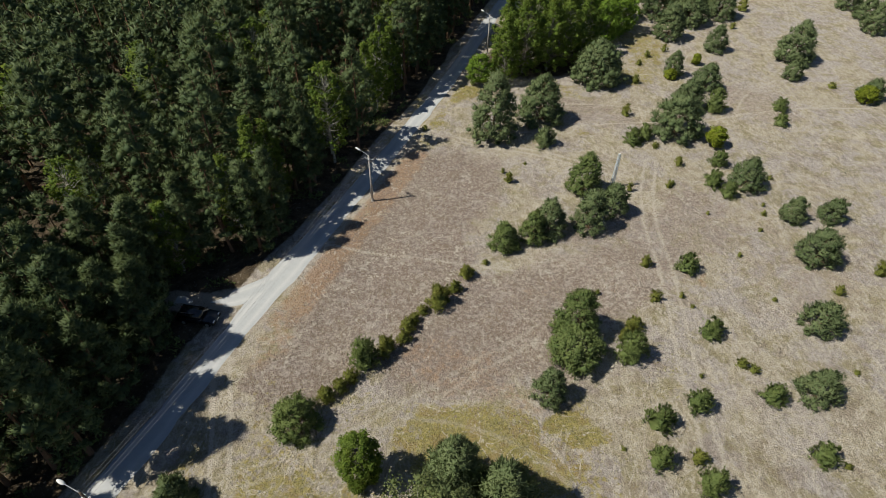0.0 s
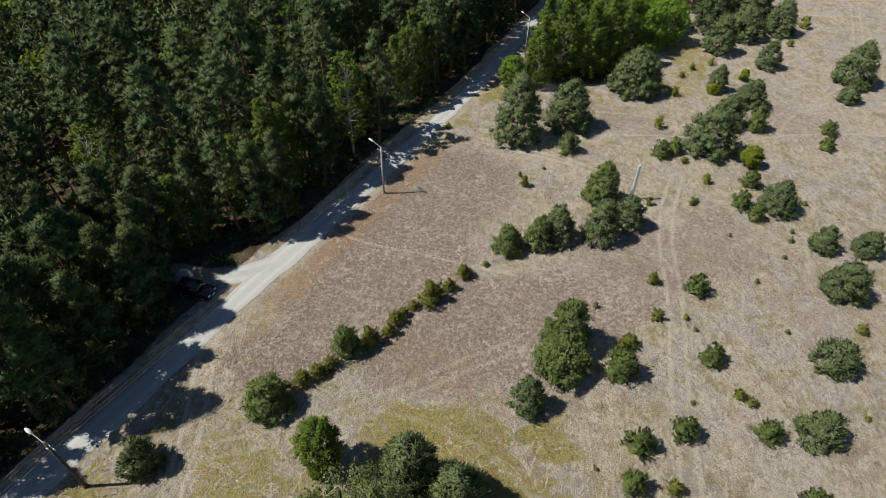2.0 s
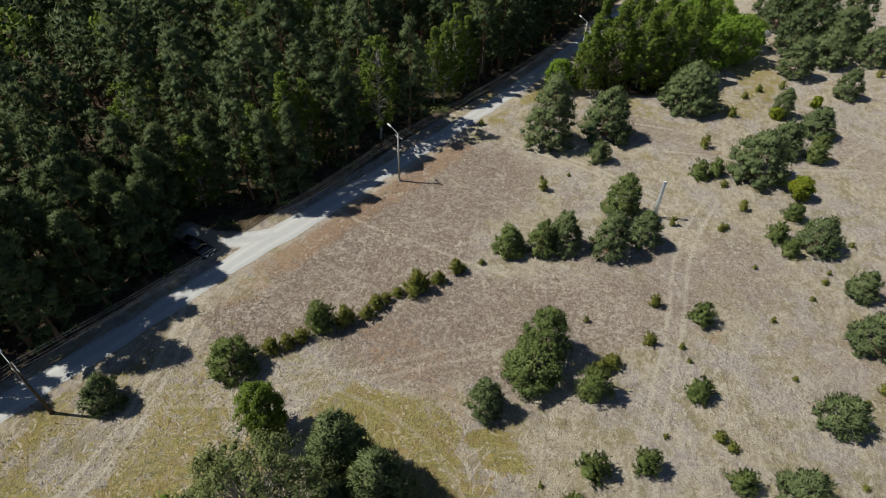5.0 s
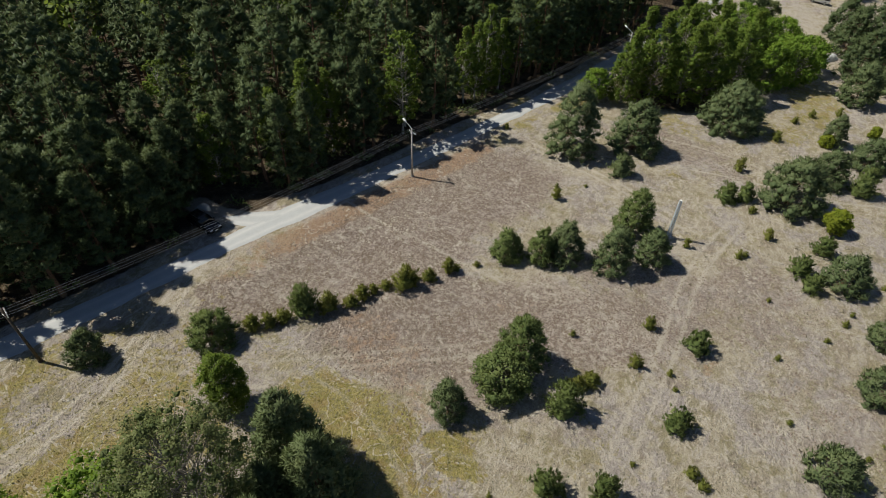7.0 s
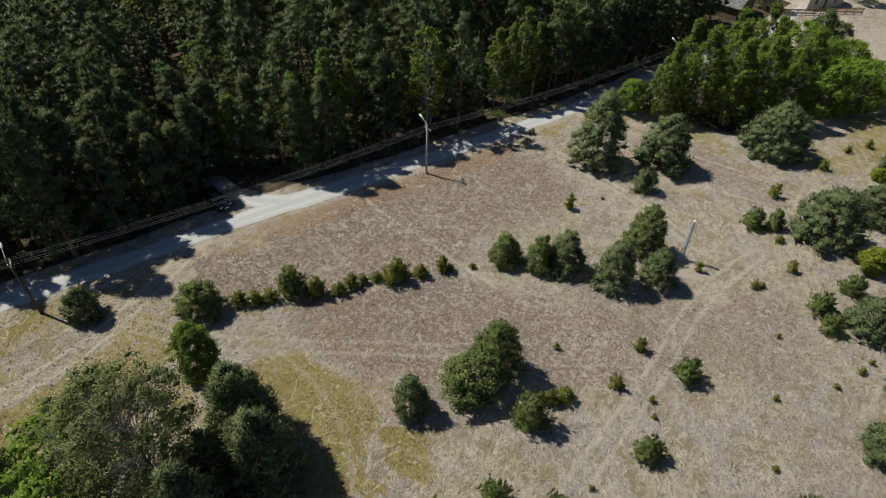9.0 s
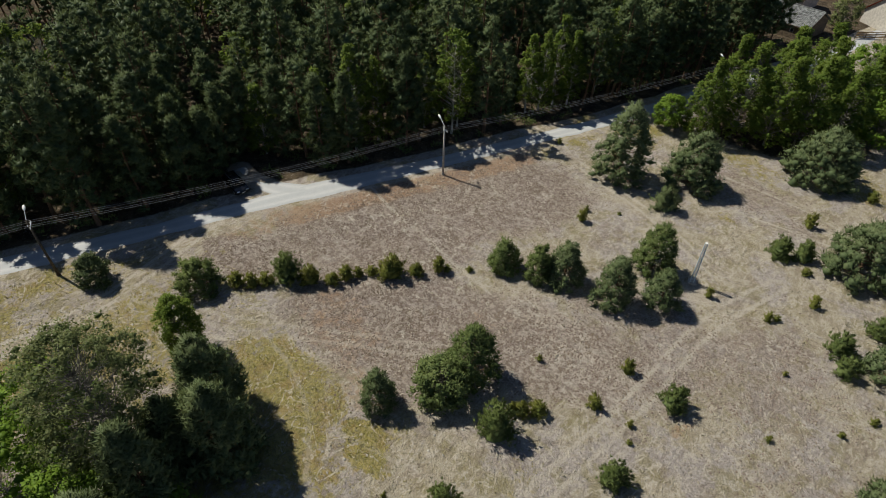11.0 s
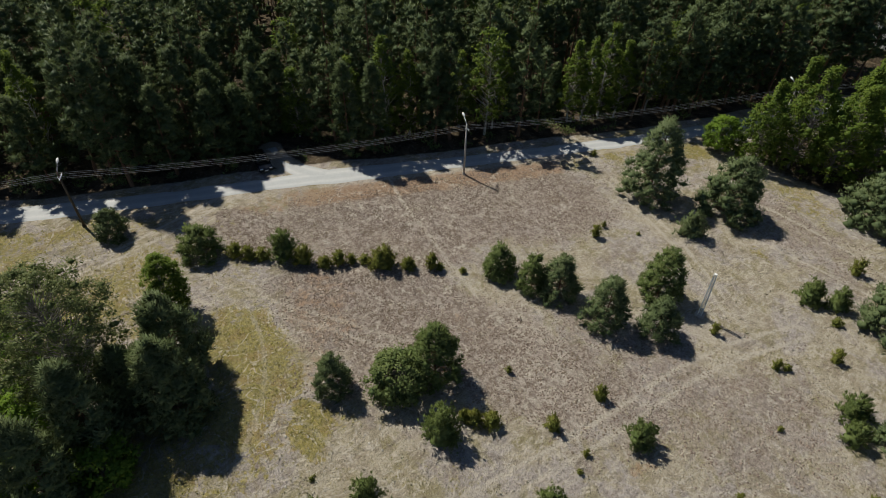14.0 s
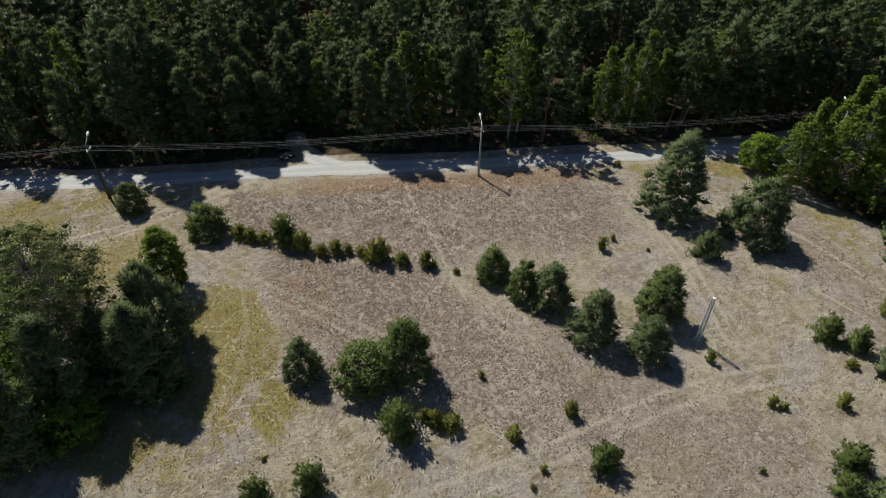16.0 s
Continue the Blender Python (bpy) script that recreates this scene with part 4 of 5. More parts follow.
SEEDLINGS_EAST = [(25.3, 24.2, 0.9, 1.5), (39.2, 24.0, 0.42, 0.5), (48.8, 46.0, 0.65, 1.3), (55.8, 49.5, 0.95, 2.1), (39.0, 52.0, 0.35, 0.6), (45.3, 60.5, 0.42, 0.8), (46.0, 62.5, 0.3, 0.6),
                  (30.3, 43.0, 0.3, 0.5), (40.5, 44.5, 0.35, 0.5), (12.8, 71.0, 0.3, 0.45), (47.0, 44.0, 0.3, 0.5), (28.5, 33.5, 0.3, 0.5), (45.2, 34.4, 0.35, 0.6), (18.6, 25.0, 0.3, 0.45),
                  (-3.0, 80.0, 0.5, 0.9), (37.5, 60.3, 0.3, 0.5), (43.5, 57.0, 0.35, 0.6), (49.5, 69.0, 0.4, 0.7), (38.0, 106.0, 0.6, 1.2), (40.5, 110.0, 0.65, 1.3)]


def field_pine(i, x, y, r, h, mat, group):
    big = r * r * 0.6 + r * h * 0.35
    nb = int(np.clip(20 + big * 5, 24, 120))
    tufts = int(np.clip(170 + big * 120, 190, 1600))
    blade = 0.23 + 0.03 * min(r, 4.0)
    if r > 1.8:
        pads = int(np.clip(70 + r * h * 3.0, 85, 190))
        me = tree_meshes(forest_pine_geo(400 + i, h, r * 0.95, 0.03, pads, 46, 0.27 + 0.02 * r, 0.34, True), mat, M_BARK)
    else:
        me = tree_meshes(pine_geo(400 + i, h, r, 0.02, nb, tufts, 11, blade), mat, M_BARK)
    size = "large bushy" if r > 2.6 else "rounded young" if r > 1.5 else "small young"
    plant("pine_tree", me, x, y, 37.0 * i, 1.0, None, size + " Scots pine with branches down to the dry grass", "pine tree", group)


i = 0
for group, rows in (("pines at the meadow's north", NORTH_PINES), ("pines in the meadow", CLUMP_PINES), ("pines in the east meadow", EAST_PINES)):
    for x, y, r, h in rows:
        i += 1
        field_pine(i, x, y, r, h, (M_BLUE if r > 1.75 and (x, y) not in ((8.61, 52.32), (12.41, 53.83), (20.76, 64.84), (-12.67, 26.24), (-7.08, 33.84), (15.9, 38.7)) else M_YOUNG), group)

shrub_kinds = [tree_meshes(pine_geo(300 + k, 2.0, 0.9, 0.03, 22, 180, 9, 0.30), M_SHRUB, M_BARK) for k in range(5)]
for k, (x, y, r, h) in enumerate(SHRUBS):
    plant("pine_shrub", shrub_kinds[k % 5], x, y, 71.0 * k, r, 0.45 * h, "low yellowish-green pine shrub in a row across the meadow", "shrub", "shrubs in a row")
tiny_kinds = [tree_meshes(pine_geo(330 + k, 1.3, 0.6, 0.02, 14, 80, 8, 0.26), M_SHRUB, M_BARK) for k in range(4)]
for k, (x, y, r, h) in enumerate(SEEDLINGS + SEEDLINGS_EAST):
    plant("pine_seedling", tiny_kinds[k % 4], x, y, 53.0 * k, r / 0.6, h / 1.3, "small self-sown pine seedling in dry grass", "shrub", "seedlings")

# ---- broadleaf bushes and trees of the meadow ----
for k, (x, y, r, h) in enumerate([(44.0, 78.0, 1.55, 3.1), (42.8, 100.8, 1.05, 1.8), (49.6, 107.3, 0.8, 2.0), (76.0, 93.5, 1.6, 3.0), (6.2, 96.4, 2.3, 5.6)]):
    me = tree_meshes(leafy_geo(500 + k, h, r, 0.12, int(60 + 40 * r), 44, 0.22, 0.0), M_LIME if k < 4 else M_MAPLE, M_BARK_GREY)
    plant("leafy_bush", me, x, y, 40.0 * k, label="bright yellow-green leafy bush in the meadow" if k < 4 else "bright green rounded leafy bush at the road's edge", category="bush", group="leafy bushes")
me = tree_meshes(leafy_geo(520, 4.2, 2.7, 0.06, 150, 60, 0.22, 0.0), M_OAK, M_BARK_GREY)
plant("oak_tree", me, 15.3, 35.2, 0, label="low spreading oak with olive-green leaves beside a pine", category="oak tree")
me = tree_meshes(leafy_geo(521, 7.4, 1.85, 0.05, 220, 60, 0.17, 0.1), M_BIRCH, M_BARK_GREY)
plant("poplar_tree", me, -5.7, 21.3, 0, label="slim upright bright green young leafy tree", category="leafy tree")

# corner group
for k, (x, y, r, h) in enumerate([(2.6, 19.8, 3.2, 10.3), (6.6, 18.2, 3.4, 9.6), (4.2, 15.6, 2.6, 8.0), (6.5, 12.3, 3.0, 11.5), (9.2, 8.6, 3.0, 11.0)]):
    me = tree_meshes(forest_pine_geo(540 + k, h, r, 0.03, 190, 70, 0.36, 0.4, True), M_BLUE, M_BARK)
    plant("pine_tree", me, x, y, 60.0 * k, label="tall dense blue-green pine in the corner group", category="pine tree", group="corner group")
me = tree_meshes(leafy_geo(550, 14.5, 5.0, 0.30, 240, 84, 0.18, 0.15, True), M_GREY, M_BARK_GREY)
plant("willow_tree", me, 0.6, 12.4, 0, label="tall airy grey-green tree with pale bare twigs", category="leafy tree", group="corner group")
for k, (x, y, r, h) in enumerate([(-6.5, 9.5, 3.8, 6.5), (4.6, 8.2, 3.6, 7.0), (9.5, 12.0, 2.4, 4.2), (-1.0, 4.5, 4.2, 8.0), (10.0, 5.0, 3.4, 5.5), (-13.0, 4.0, 3.0, 4.5)]):
    me = tree_meshes(leafy_geo(560 + k, h, r, 0.08, 100, 46, 0.26, 0.0), M_MAPLE, M_BARK_GREY)
    plant("leafy_bush", me, x, y, 30.0 * k, label="dense dark green leafy bush in the corner group", category="bush", group="corner group")

# ---- grove on the meadow's north side ----
BIRCHES = [(10.8, 98.0, 2.9, 12.6), (14.6, 101.6, 3.6, 15.0), (19.5, 103.0, 3.6, 14.0), (23.0, 105.5, 3.6, 14.5), (11.4, 103.5, 2.9, 14.6), (17.5, 109.5, 3.6, 14.5), (27.0, 109.0, 3.4, 13.0),
           (22.0, 114.0, 3.6, 14.5), (15.5, 117.5, 3.4, 13.5), (27.5, 117.0, 3.6, 13.5), (19.0, 124.0, 3.6, 13.5)]
MAPLES = [(31.5, 117.0, 4.6, 8.8), (36.0, 122.0, 4.4, 8.6), (29.5, 125.5, 5.0, 9.5), (24.5, 131.0, 5.0, 9.5), (38.0, 129.0, 3.6, 6.5), (32.5, 133.0, 4.2, 7.5)]
for k, (x, y, r, h) in enumerate(BIRCHES):
    me = tree_meshes(leafy_geo(600 + k, h, r, 0.08, 210, 36, 0.26, 0.3, False, 0.55), M_BIRCH, M_BARK_GREY)
    plant("birch_tree", me, x, y, 33.0 * k, label="tall leafy birch in a dense grove beside the road", category="birch tree", group="roadside grove")
for k, (x, y, r, h) in enumerate(MAPLES):
    me = tree_meshes(leafy_geo(630 + k, h, r, 0.08, 150, 48, 0.28, 0.0), M_MAPLE, M_BARK_GREY)
    plant("maple_tree", me, x, y, 33.0 * k, label="rounded bright green maple at the grove's edge", category="maple tree", group="roadside grove")
for k, (x, y, r, h) in enumerate([(47.5, 131.0, 4.5, 9.0), (52.0, 140.0, 5.0, 11.0), (46.0, 144.0, 4.2, 9.5), (60.0, 145.0, 5.0, 11.0), (44.5, 152.0, 4.0, 9.0), (53.0, 155.0, 5.0, 11.0), (26.5, 143.0, 4.0, 9.0)]):
    me = tree_meshes(forest_pine_geo(650 + k, h, r, 0.03, 120, 44, 0.42, 0.4, True), M_PINE, M_BARK)
    plant("pine_tree", me, x, y, 50.0 * k, label="broad dark pine beside the farmyard", category="pine tree", group="yard pines")

# ---- forest ----
EDGE_BIRCHES = [(-25.2, 52.4, 2.3, 13.5), (-23.0, 56.6, 2.7, 15.6), (-22.6, 60.6, 2.4, 13.0), (-20.6, 68.4, 2.1, 12.0), (-12.7, 84.1, 2.2, 13.0), (-11.7, 86.2, 2.2, 13.4), (-10.8, 89.1, 2.3, 15.0),
                (-9.6, 91.5, 2.2, 12.5), (-39.8, 15.9, 2.3, 16.4), (-52.0, 6.2, 3.2, 15.0), (-31.0, 46.5, 2.4, 10.5), (-6.0, 118.0, 3.4, 14.0), (-3.0, 127.0, 3.2, 14.0), (-44.0, 3.0, 2.6, 12.0)]
for k, (x, y, r, h) in enumerate(EDGE_BIRCHES):
    me = tree_meshes(leafy_geo(700 + k, h, r, 0.14, 150, 34, 0.24, 0.3, False, 0.6), M_BIRCH, M_BARK_BIRCH)
    plant("birch_tree", me, x, y, 29.0 * k, label="slender birch with pale trunk at the forest edge", category="birch tree", group="forest edge birches")

EDGE_PINES = [(-31.2, 22.9, 2.8, 18.5), (-33.8, 32.6, 3.0, 16.4), (-32.3, 35.5, 2.8, 12.8), (-29.4, 34.0, 2.3, 11.5), (-37.0, 19.7, 2.8, 15.6), (-34.5, 27.5, 3.0, 16.0), (-30.6, 28.6, 2.5, 13.5),
              (-36.5, 36.6, 3.0, 13.5), (-33.5, 45.0, 2.7, 13.0), (-37.5, 43.6, 2.8, 14.0), (-29.5, 48.8, 2.6, 13.5), (-15.4, 82.9, 1.7, 9.0), (-18.0, 82.0, 1.6, 8.0), (-19.2, 75.6, 2.8, 16.0),
              (-40.5, 39.0, 2.8, 14.5), (-36.0, 14.5, 2.6, 13.0), (-31.2, 38.4, 2.5, 10.5), (-33.0, 41.6, 2.6, 12.0),
              (-22.6, 50.6, 2.4, 14.5), (-21.0, 53.6, 2.2, 14.0), (-18.6, 62.5, 2.4, 15.0)]
for k, (x, y, r, h) in enumerate(EDGE_PINES):
    me = tree_meshes(forest_pine_geo(760 + k, h, r, 0.06 if h < 15 else 0.14, 120, 60, 0.36), M_PINE, M_BARK)
    plant("pine_tree", me, x, y, 31.0 * k, label="dense pine at the forest edge with branches down to the ground", category="pine tree", group="forest edge pines")

pine_kinds = []
for k in range(7):
    h = (17.5, 16.0, 18.5, 15.0, 17.0, 19.0, 14.0)[k]
    low = (0.40, 0.18, 0.46, 0.12, 0.30, 0.40, 0.06)[k]
    pine_kinds.append(tree_meshes(forest_pine_geo(800 + k, h, (3.3, 2.9, 3.5, 2.8, 3.2, 3.6, 2.5)[k], low, 62, 30, 0.42), M_PINE, M_BARK))
leaf_kinds = [tree_meshes(leafy_geo(820 + k, 14.0, 2.8, 0.2, 90, 20, 0.32, 0.25), M_BIRCH, M_BARK_BIRCH) for k in range(2)]
# places that the sun reaches between the trees
SUNNY = [(-24.3, 41.6), (-21.5, 42.5), (-19.4, 44.0), (-33.2, 10.5), (-31.0, 13.5), (-32.5, 17.0), (-15.5, 58.4), (-3.3, 90.0)]


def shades(x, y, h, r):
    """Whether a tree there would shade one of the sunny places."""
    reach = h / math.tan(SUN_EL)
    sx, sy = -math.sin(SUN_AZ), -math.cos(SUN_AZ)
    hit = np.zeros(len(x), bool)
    for px, py in SUNNY:
        k = np.clip((px - x) * sx + (py - y) * sy, 0.1 * reach, reach)
        hit |= np.hypot(px - x - k * sx, py - y - k * sy) < r
    return hit


def forest_spots():
    """Uneven spots west of the road: the near belt, and the woods behind it."""
    r = np.random.default_rng(99)
    gx, gy = np.meshgrid(np.arange(-140, 30, 4.6), np.arange(-24, 200, 4.6), indexing="ij")
    x = gx.ravel() + r.uniform(-1.6, 1.6, gx.size)
    y = gy.ravel() + r.uniform(-1.6, 1.6, gx.size)
    # a closer row along the edge
    ey = np.arange(-14, 138, 2.4)
    line = np.array(ROAD, float)
    ex = np.interp(ey, line[:, 1], line[:, 0]) - r.uniform(5.6, 7.4, len(ey))
    ey2 = np.arange(-14, 138, 3.2)
    ex2 = np.interp(ey2, line[:, 1], line[:, 0]) - r.uniform(8.6, 10.6, len(ey2))
    x, y = np.concatenate([x, ex, ex2]), np.concatenate([y, ey + r.uniform(-0.8, 0.8, len(ey)), ey2 + r.uniform(-1, 1, len(ey2))])
    d, s = dist_to(ROAD, x, y)
    west = d * s
    sd, _ = dist_to(SIDE_TRACK, x, y)
    row = np.arange(len(x)) >= gx.size
    keep = (row | (west > 7.0 + 2.0 * value_noise(x, y, 8.0, 5))) & (sd > np.where(x < -29, 1.7, 3.2)) & ~((y > 146) & (x > -16))
    keep &= row | (value_noise(x, y, 11.0, 6) > np.where(west < 25, 0.10, 0.24))
    keep &= np.hypot(x - 15, y - 15) < 172
    keep &= ~shades(x, y, 17.0, 1.35)
    for bx, by, _, _ in EDGE_BIRCHES + EDGE_PINES:
        ax, ay = (x - bx) * 0.94 - (y - by) * 0.34, (x - bx) * 0.34 + (y - by) * 0.94
        keep &= ~((np.abs(ay) < 2.0) & (ax > -2.0) & (ax < 6.0))
    return x[keep], y[keep], west[keep], r


fx, fy, fw, fr = forest_spots()
near = np.argsort(fw + np.where((fy < -6) | (fy > 150), 60, 0))[:245]
is_near = np.zeros(len(fx), bool)
is_near[near] = True
for k in np.nonzero(is_near)[0]:
    edge = fw[k] < 13
    leafy = fr.uniform() < 0.10
    s = fr.uniform(0.82, 1.12) if edge else fr.uniform(0.72, 1.22)
    kind = leaf_kinds[fr.integers(2)] if leafy else pine_kinds[fr.choice((1, 3, 4, 5) if edge else (0, 1, 2, 3, 4, 5))]
    plant("birch_tree" if leafy else "pine_tree", kind, fx[k], fy[k], fr.uniform(0, 360), s, s * fr.uniform(0.88, 1.12),
          "leafy birch among dark forest pines" if leafy else "forest Scots pine with dark green crown and brown trunk", "birch tree" if leafy else "pine tree", "forest")


def build_far_woods():
    """The woods behind the near belt, as one mass of trees."""
    r = np.random.default_rng(123)
    kinds = []
    for k in range(5):
        (tv, tt), _, (nv, nt, tone, nn) = forest_pine_geo(900 + k, 17.0, 3.4, (0.38, 0.25, 0.45, 0.3, 0.4)[k], 32, 11, 0.72)
        kinds.append((tv, tt, nv, nt, tone, 0, nn))
    for k in range(2):
        (tv, tt), _, (nv, nt, tone, nn) = leafy_geo(920 + k, 14.0, 3.2, 0.3, 40, 7, 0.75, 0.2)
        kinds.append((tv, tt, nv, nt, tone, 2, nn))
    vs, ts, tones, mats, norms, n = [], [], [], [], [], 0
    for k in np.nonzero(~is_near)[0]:
        bright = value_noise(np.array([fx[k]]), np.array([fy[k]]), 22.0, 8)[0] > 0.68
        kind = kinds[5 + r.integers(2)] if bright or r.uniform() < 0.04 else kinds[r.integers(5)]
        a, s = r.uniform(0, 2 * np.pi), r.uniform(0.75, 1.15)
        rot = np.array([[math.cos(a), math.sin(a), 0], [-math.sin(a), math.cos(a), 0], [0, 0, 1]]) * s
        for v, t, tone, m, nn in ((kind[0], kind[1], np.zeros(len(kind[1])), 1, unit(kind[0] * (1, 1, 0))), (kind[2], kind[3], kind[4], kind[5], kind[6])):
            vs.append(v @ rot + (fx[k], fy[k], 0))
            ts.append(t + n)
            tones.append(tone)
            norms.append(nn @ rot / s)
            mats.append(np.full(len(t), m))
            n += len(v)
    me = mesh_np("far_woods", np.concatenate(vs), np.concatenate(ts), [M_PINE, M_BARK, M_BIRCH], np.concatenate(tones), np.concatenate(mats), True, np.concatenate(norms))
    tagged(new("far_woods", me), "deep pine forest with scattered leafy trees", "forest", kind="stuff")


build_far_woods()


# ---- undergrowth at the forest edge ----
def build_undergrowth():
    r = np.random.default_rng(31)
    n = 26000
    y = r.uniform(-15, 150, n)
    line = np.array(ROAD, float)
    x = np.interp(y, line[:, 1], line[:, 0]) - 4.0 - r.exponential(7.0, n)
    dens = value_noise(x, y, 2.2, 41)
    sd, _ = dist_to(SIDE_TRACK, x, y)
    k = (dens > 0.58) & (sd > 2.2) & (np.hypot(x + 26.5, y - 38.9) > 3.2)
    x, y = x[k], y[k]
    c = np.stack([x, y, r.uniform(0.0, 0.55, len(x)) * (0.4 + 1.2 * value_noise(x, y, 4.0, 42))], -1)
    d = unit(r.normal(0, 0.6, c.shape) + np.array([0, 0, 0.7]))
    v, t = blades(c, d, r.uniform(0.25, 0.55, len(x)), r.uniform(0.15, 0.3, len(x)), r)
    tagged(new("undergrowth", mesh_np("undergrowth", v, t, [M_OAK], np.repeat(r.uniform(0, 1, len(x)), 2))), "low green undergrowth and saplings along the forest edge", "undergrowth", kind="stuff")


build_undergrowth()


# ---- grass tufts and heath clumps ----
def grass_material(name, a, b, tip):
    k = Mat(name, 0.9, 0.15)
    c = k.mix(k.attr("tone"), a, b)
    c = k.mix(k.step(k.noise(0.35, 3.0), 0.45, 0.65, 0.0, 0.6), c, tip)
    return k.done(c)


M_STRAW = grass_material("straw", (0.25, 0.22, 0.155), (0.50, 0.46, 0.36), (0.38, 0.36, 0.29))
M_HEATH = grass_material("heath_tufts", (0.160, 0.120, 0.100), (0.300, 0.245, 0.205), (0.22, 0.18, 0.130))
M_GREENGRASS = grass_material("green_grass", (0.19, 0.18, 0.045), (0.33, 0.30, 0.095), (0.27, 0.24, 0.08))


def build_tufts(name, x, y, per, length, width, lean, material, label, r):
    z = height(x, y)
    c = np.repeat(np.stack([x, y, z - 0.02], -1), per, 0)
    n = len(c)
    c[:, :2] += r.normal(0, width * 0.9, (n, 2))
    d = unit(r.normal(0, lean, (n, 3)) + np.array([0, 0, 1.0]))
    s = np.repeat(r.uniform(0.6, 1.3, len(x)), per)
    v, t = blades(c, d, length * s * r.uniform(0.7, 1.2, n), width * s * r.uniform(0.7, 1.2, n), r)
    tone = np.repeat(np.clip(np.repeat(r.uniform(0, 0.7, len(x)), per) + r.uniform(0, 0.3, n), 0, 1), 2)
    t, nn = leaf_normals(v, t, unit(np.array([0, 0, 1.0]) + r.normal(0, 0.25, (n, 3))), 4, 0.2)
    return tagged(new(name, mesh_np(name, v, t, [material], tone, None, True, nn)), label, "grass", kind="stuff")


def build_domes(name, x, y, material, label, r):
    """Low rough hummocks: little seven-sided heaps."""
    n, sides = len(x), 7
    a = np.arange(sides) / sides * 2 * np.pi
    rad = r.uniform(0.06, 0.14, n)[:, None] * r.uniform(0.7, 1.3, (n, sides))
    z = height(x, y)
    ring = np.stack([x[:, None] + rad * np.cos(a), y[:, None] + rad * np.sin(a), np.broadcast_to(z[:, None] - 0.03, (n, sides))], -1)
    top = np.stack([x + r.normal(0, 0.04, n), y + r.normal(0, 0.04, n), z + r.uniform(0.04, 0.13, n)], -1)
    v = np.concatenate([ring, top[:, None]], 1).reshape(-1, 3)
    b = (np.arange(n) * (sides + 1))[:, None, None]
    k = np.arange(sides)
    t = (b + np.stack([k, (k + 1) % sides, np.full(sides, sides)], -1)[None]).reshape(-1, 3)
    tone = np.clip(np.repeat(r.uniform(0, 0.8, n), sides) + r.uniform(0, 0.2, n * sides), 0, 1)
    return tagged(new(name, mesh_np(name, v, t, [material], tone)), label, "heath", kind="stuff")


def build_meadow():
    r = np.random.default_rng(55)
    x, y = r.uniform(-30, 64, 260000), r.uniform(2, 112, 260000)
    sand, green, rust, heath, forest, pale = layers(x, y)
    rd, rs = dist_to(ROAD, x, y)
    open_ground = (forest < 0.3) & (rs < 0) & (rd > 2.6)
    dice = r.uniform(0, 1, len(x))
    h = open_ground & (dice < heath * 1.0 * (sand < 0.45)) & (value_noise(x, y, 0.8, 61) > 0.38)
    build_domes("heath_clumps", x[h], y[h], M_HEATH, "low brown heath clumps scattered over the meadow", r)
    g = open_ground & ~h & (dice < green * 0.3)
    build_tufts("green_grass", x[g], y[g], 5, 0.19, 0.055, 0.6, M_GREENGRASS, "patches of yellowish green grass", r)
    s = open_ground & ~h & ~g & (sand < 0.5) & (dice > 0.90 + 0.06 * heath) & (value_noise(x, y, 1.6, 62) > 0.3)
    build_tufts("dry_grass", x[s], y[s], 3, 0.22, 0.10, 0.9, M_STRAW, "dry straw-coloured grass tufts", r)


build_meadow()


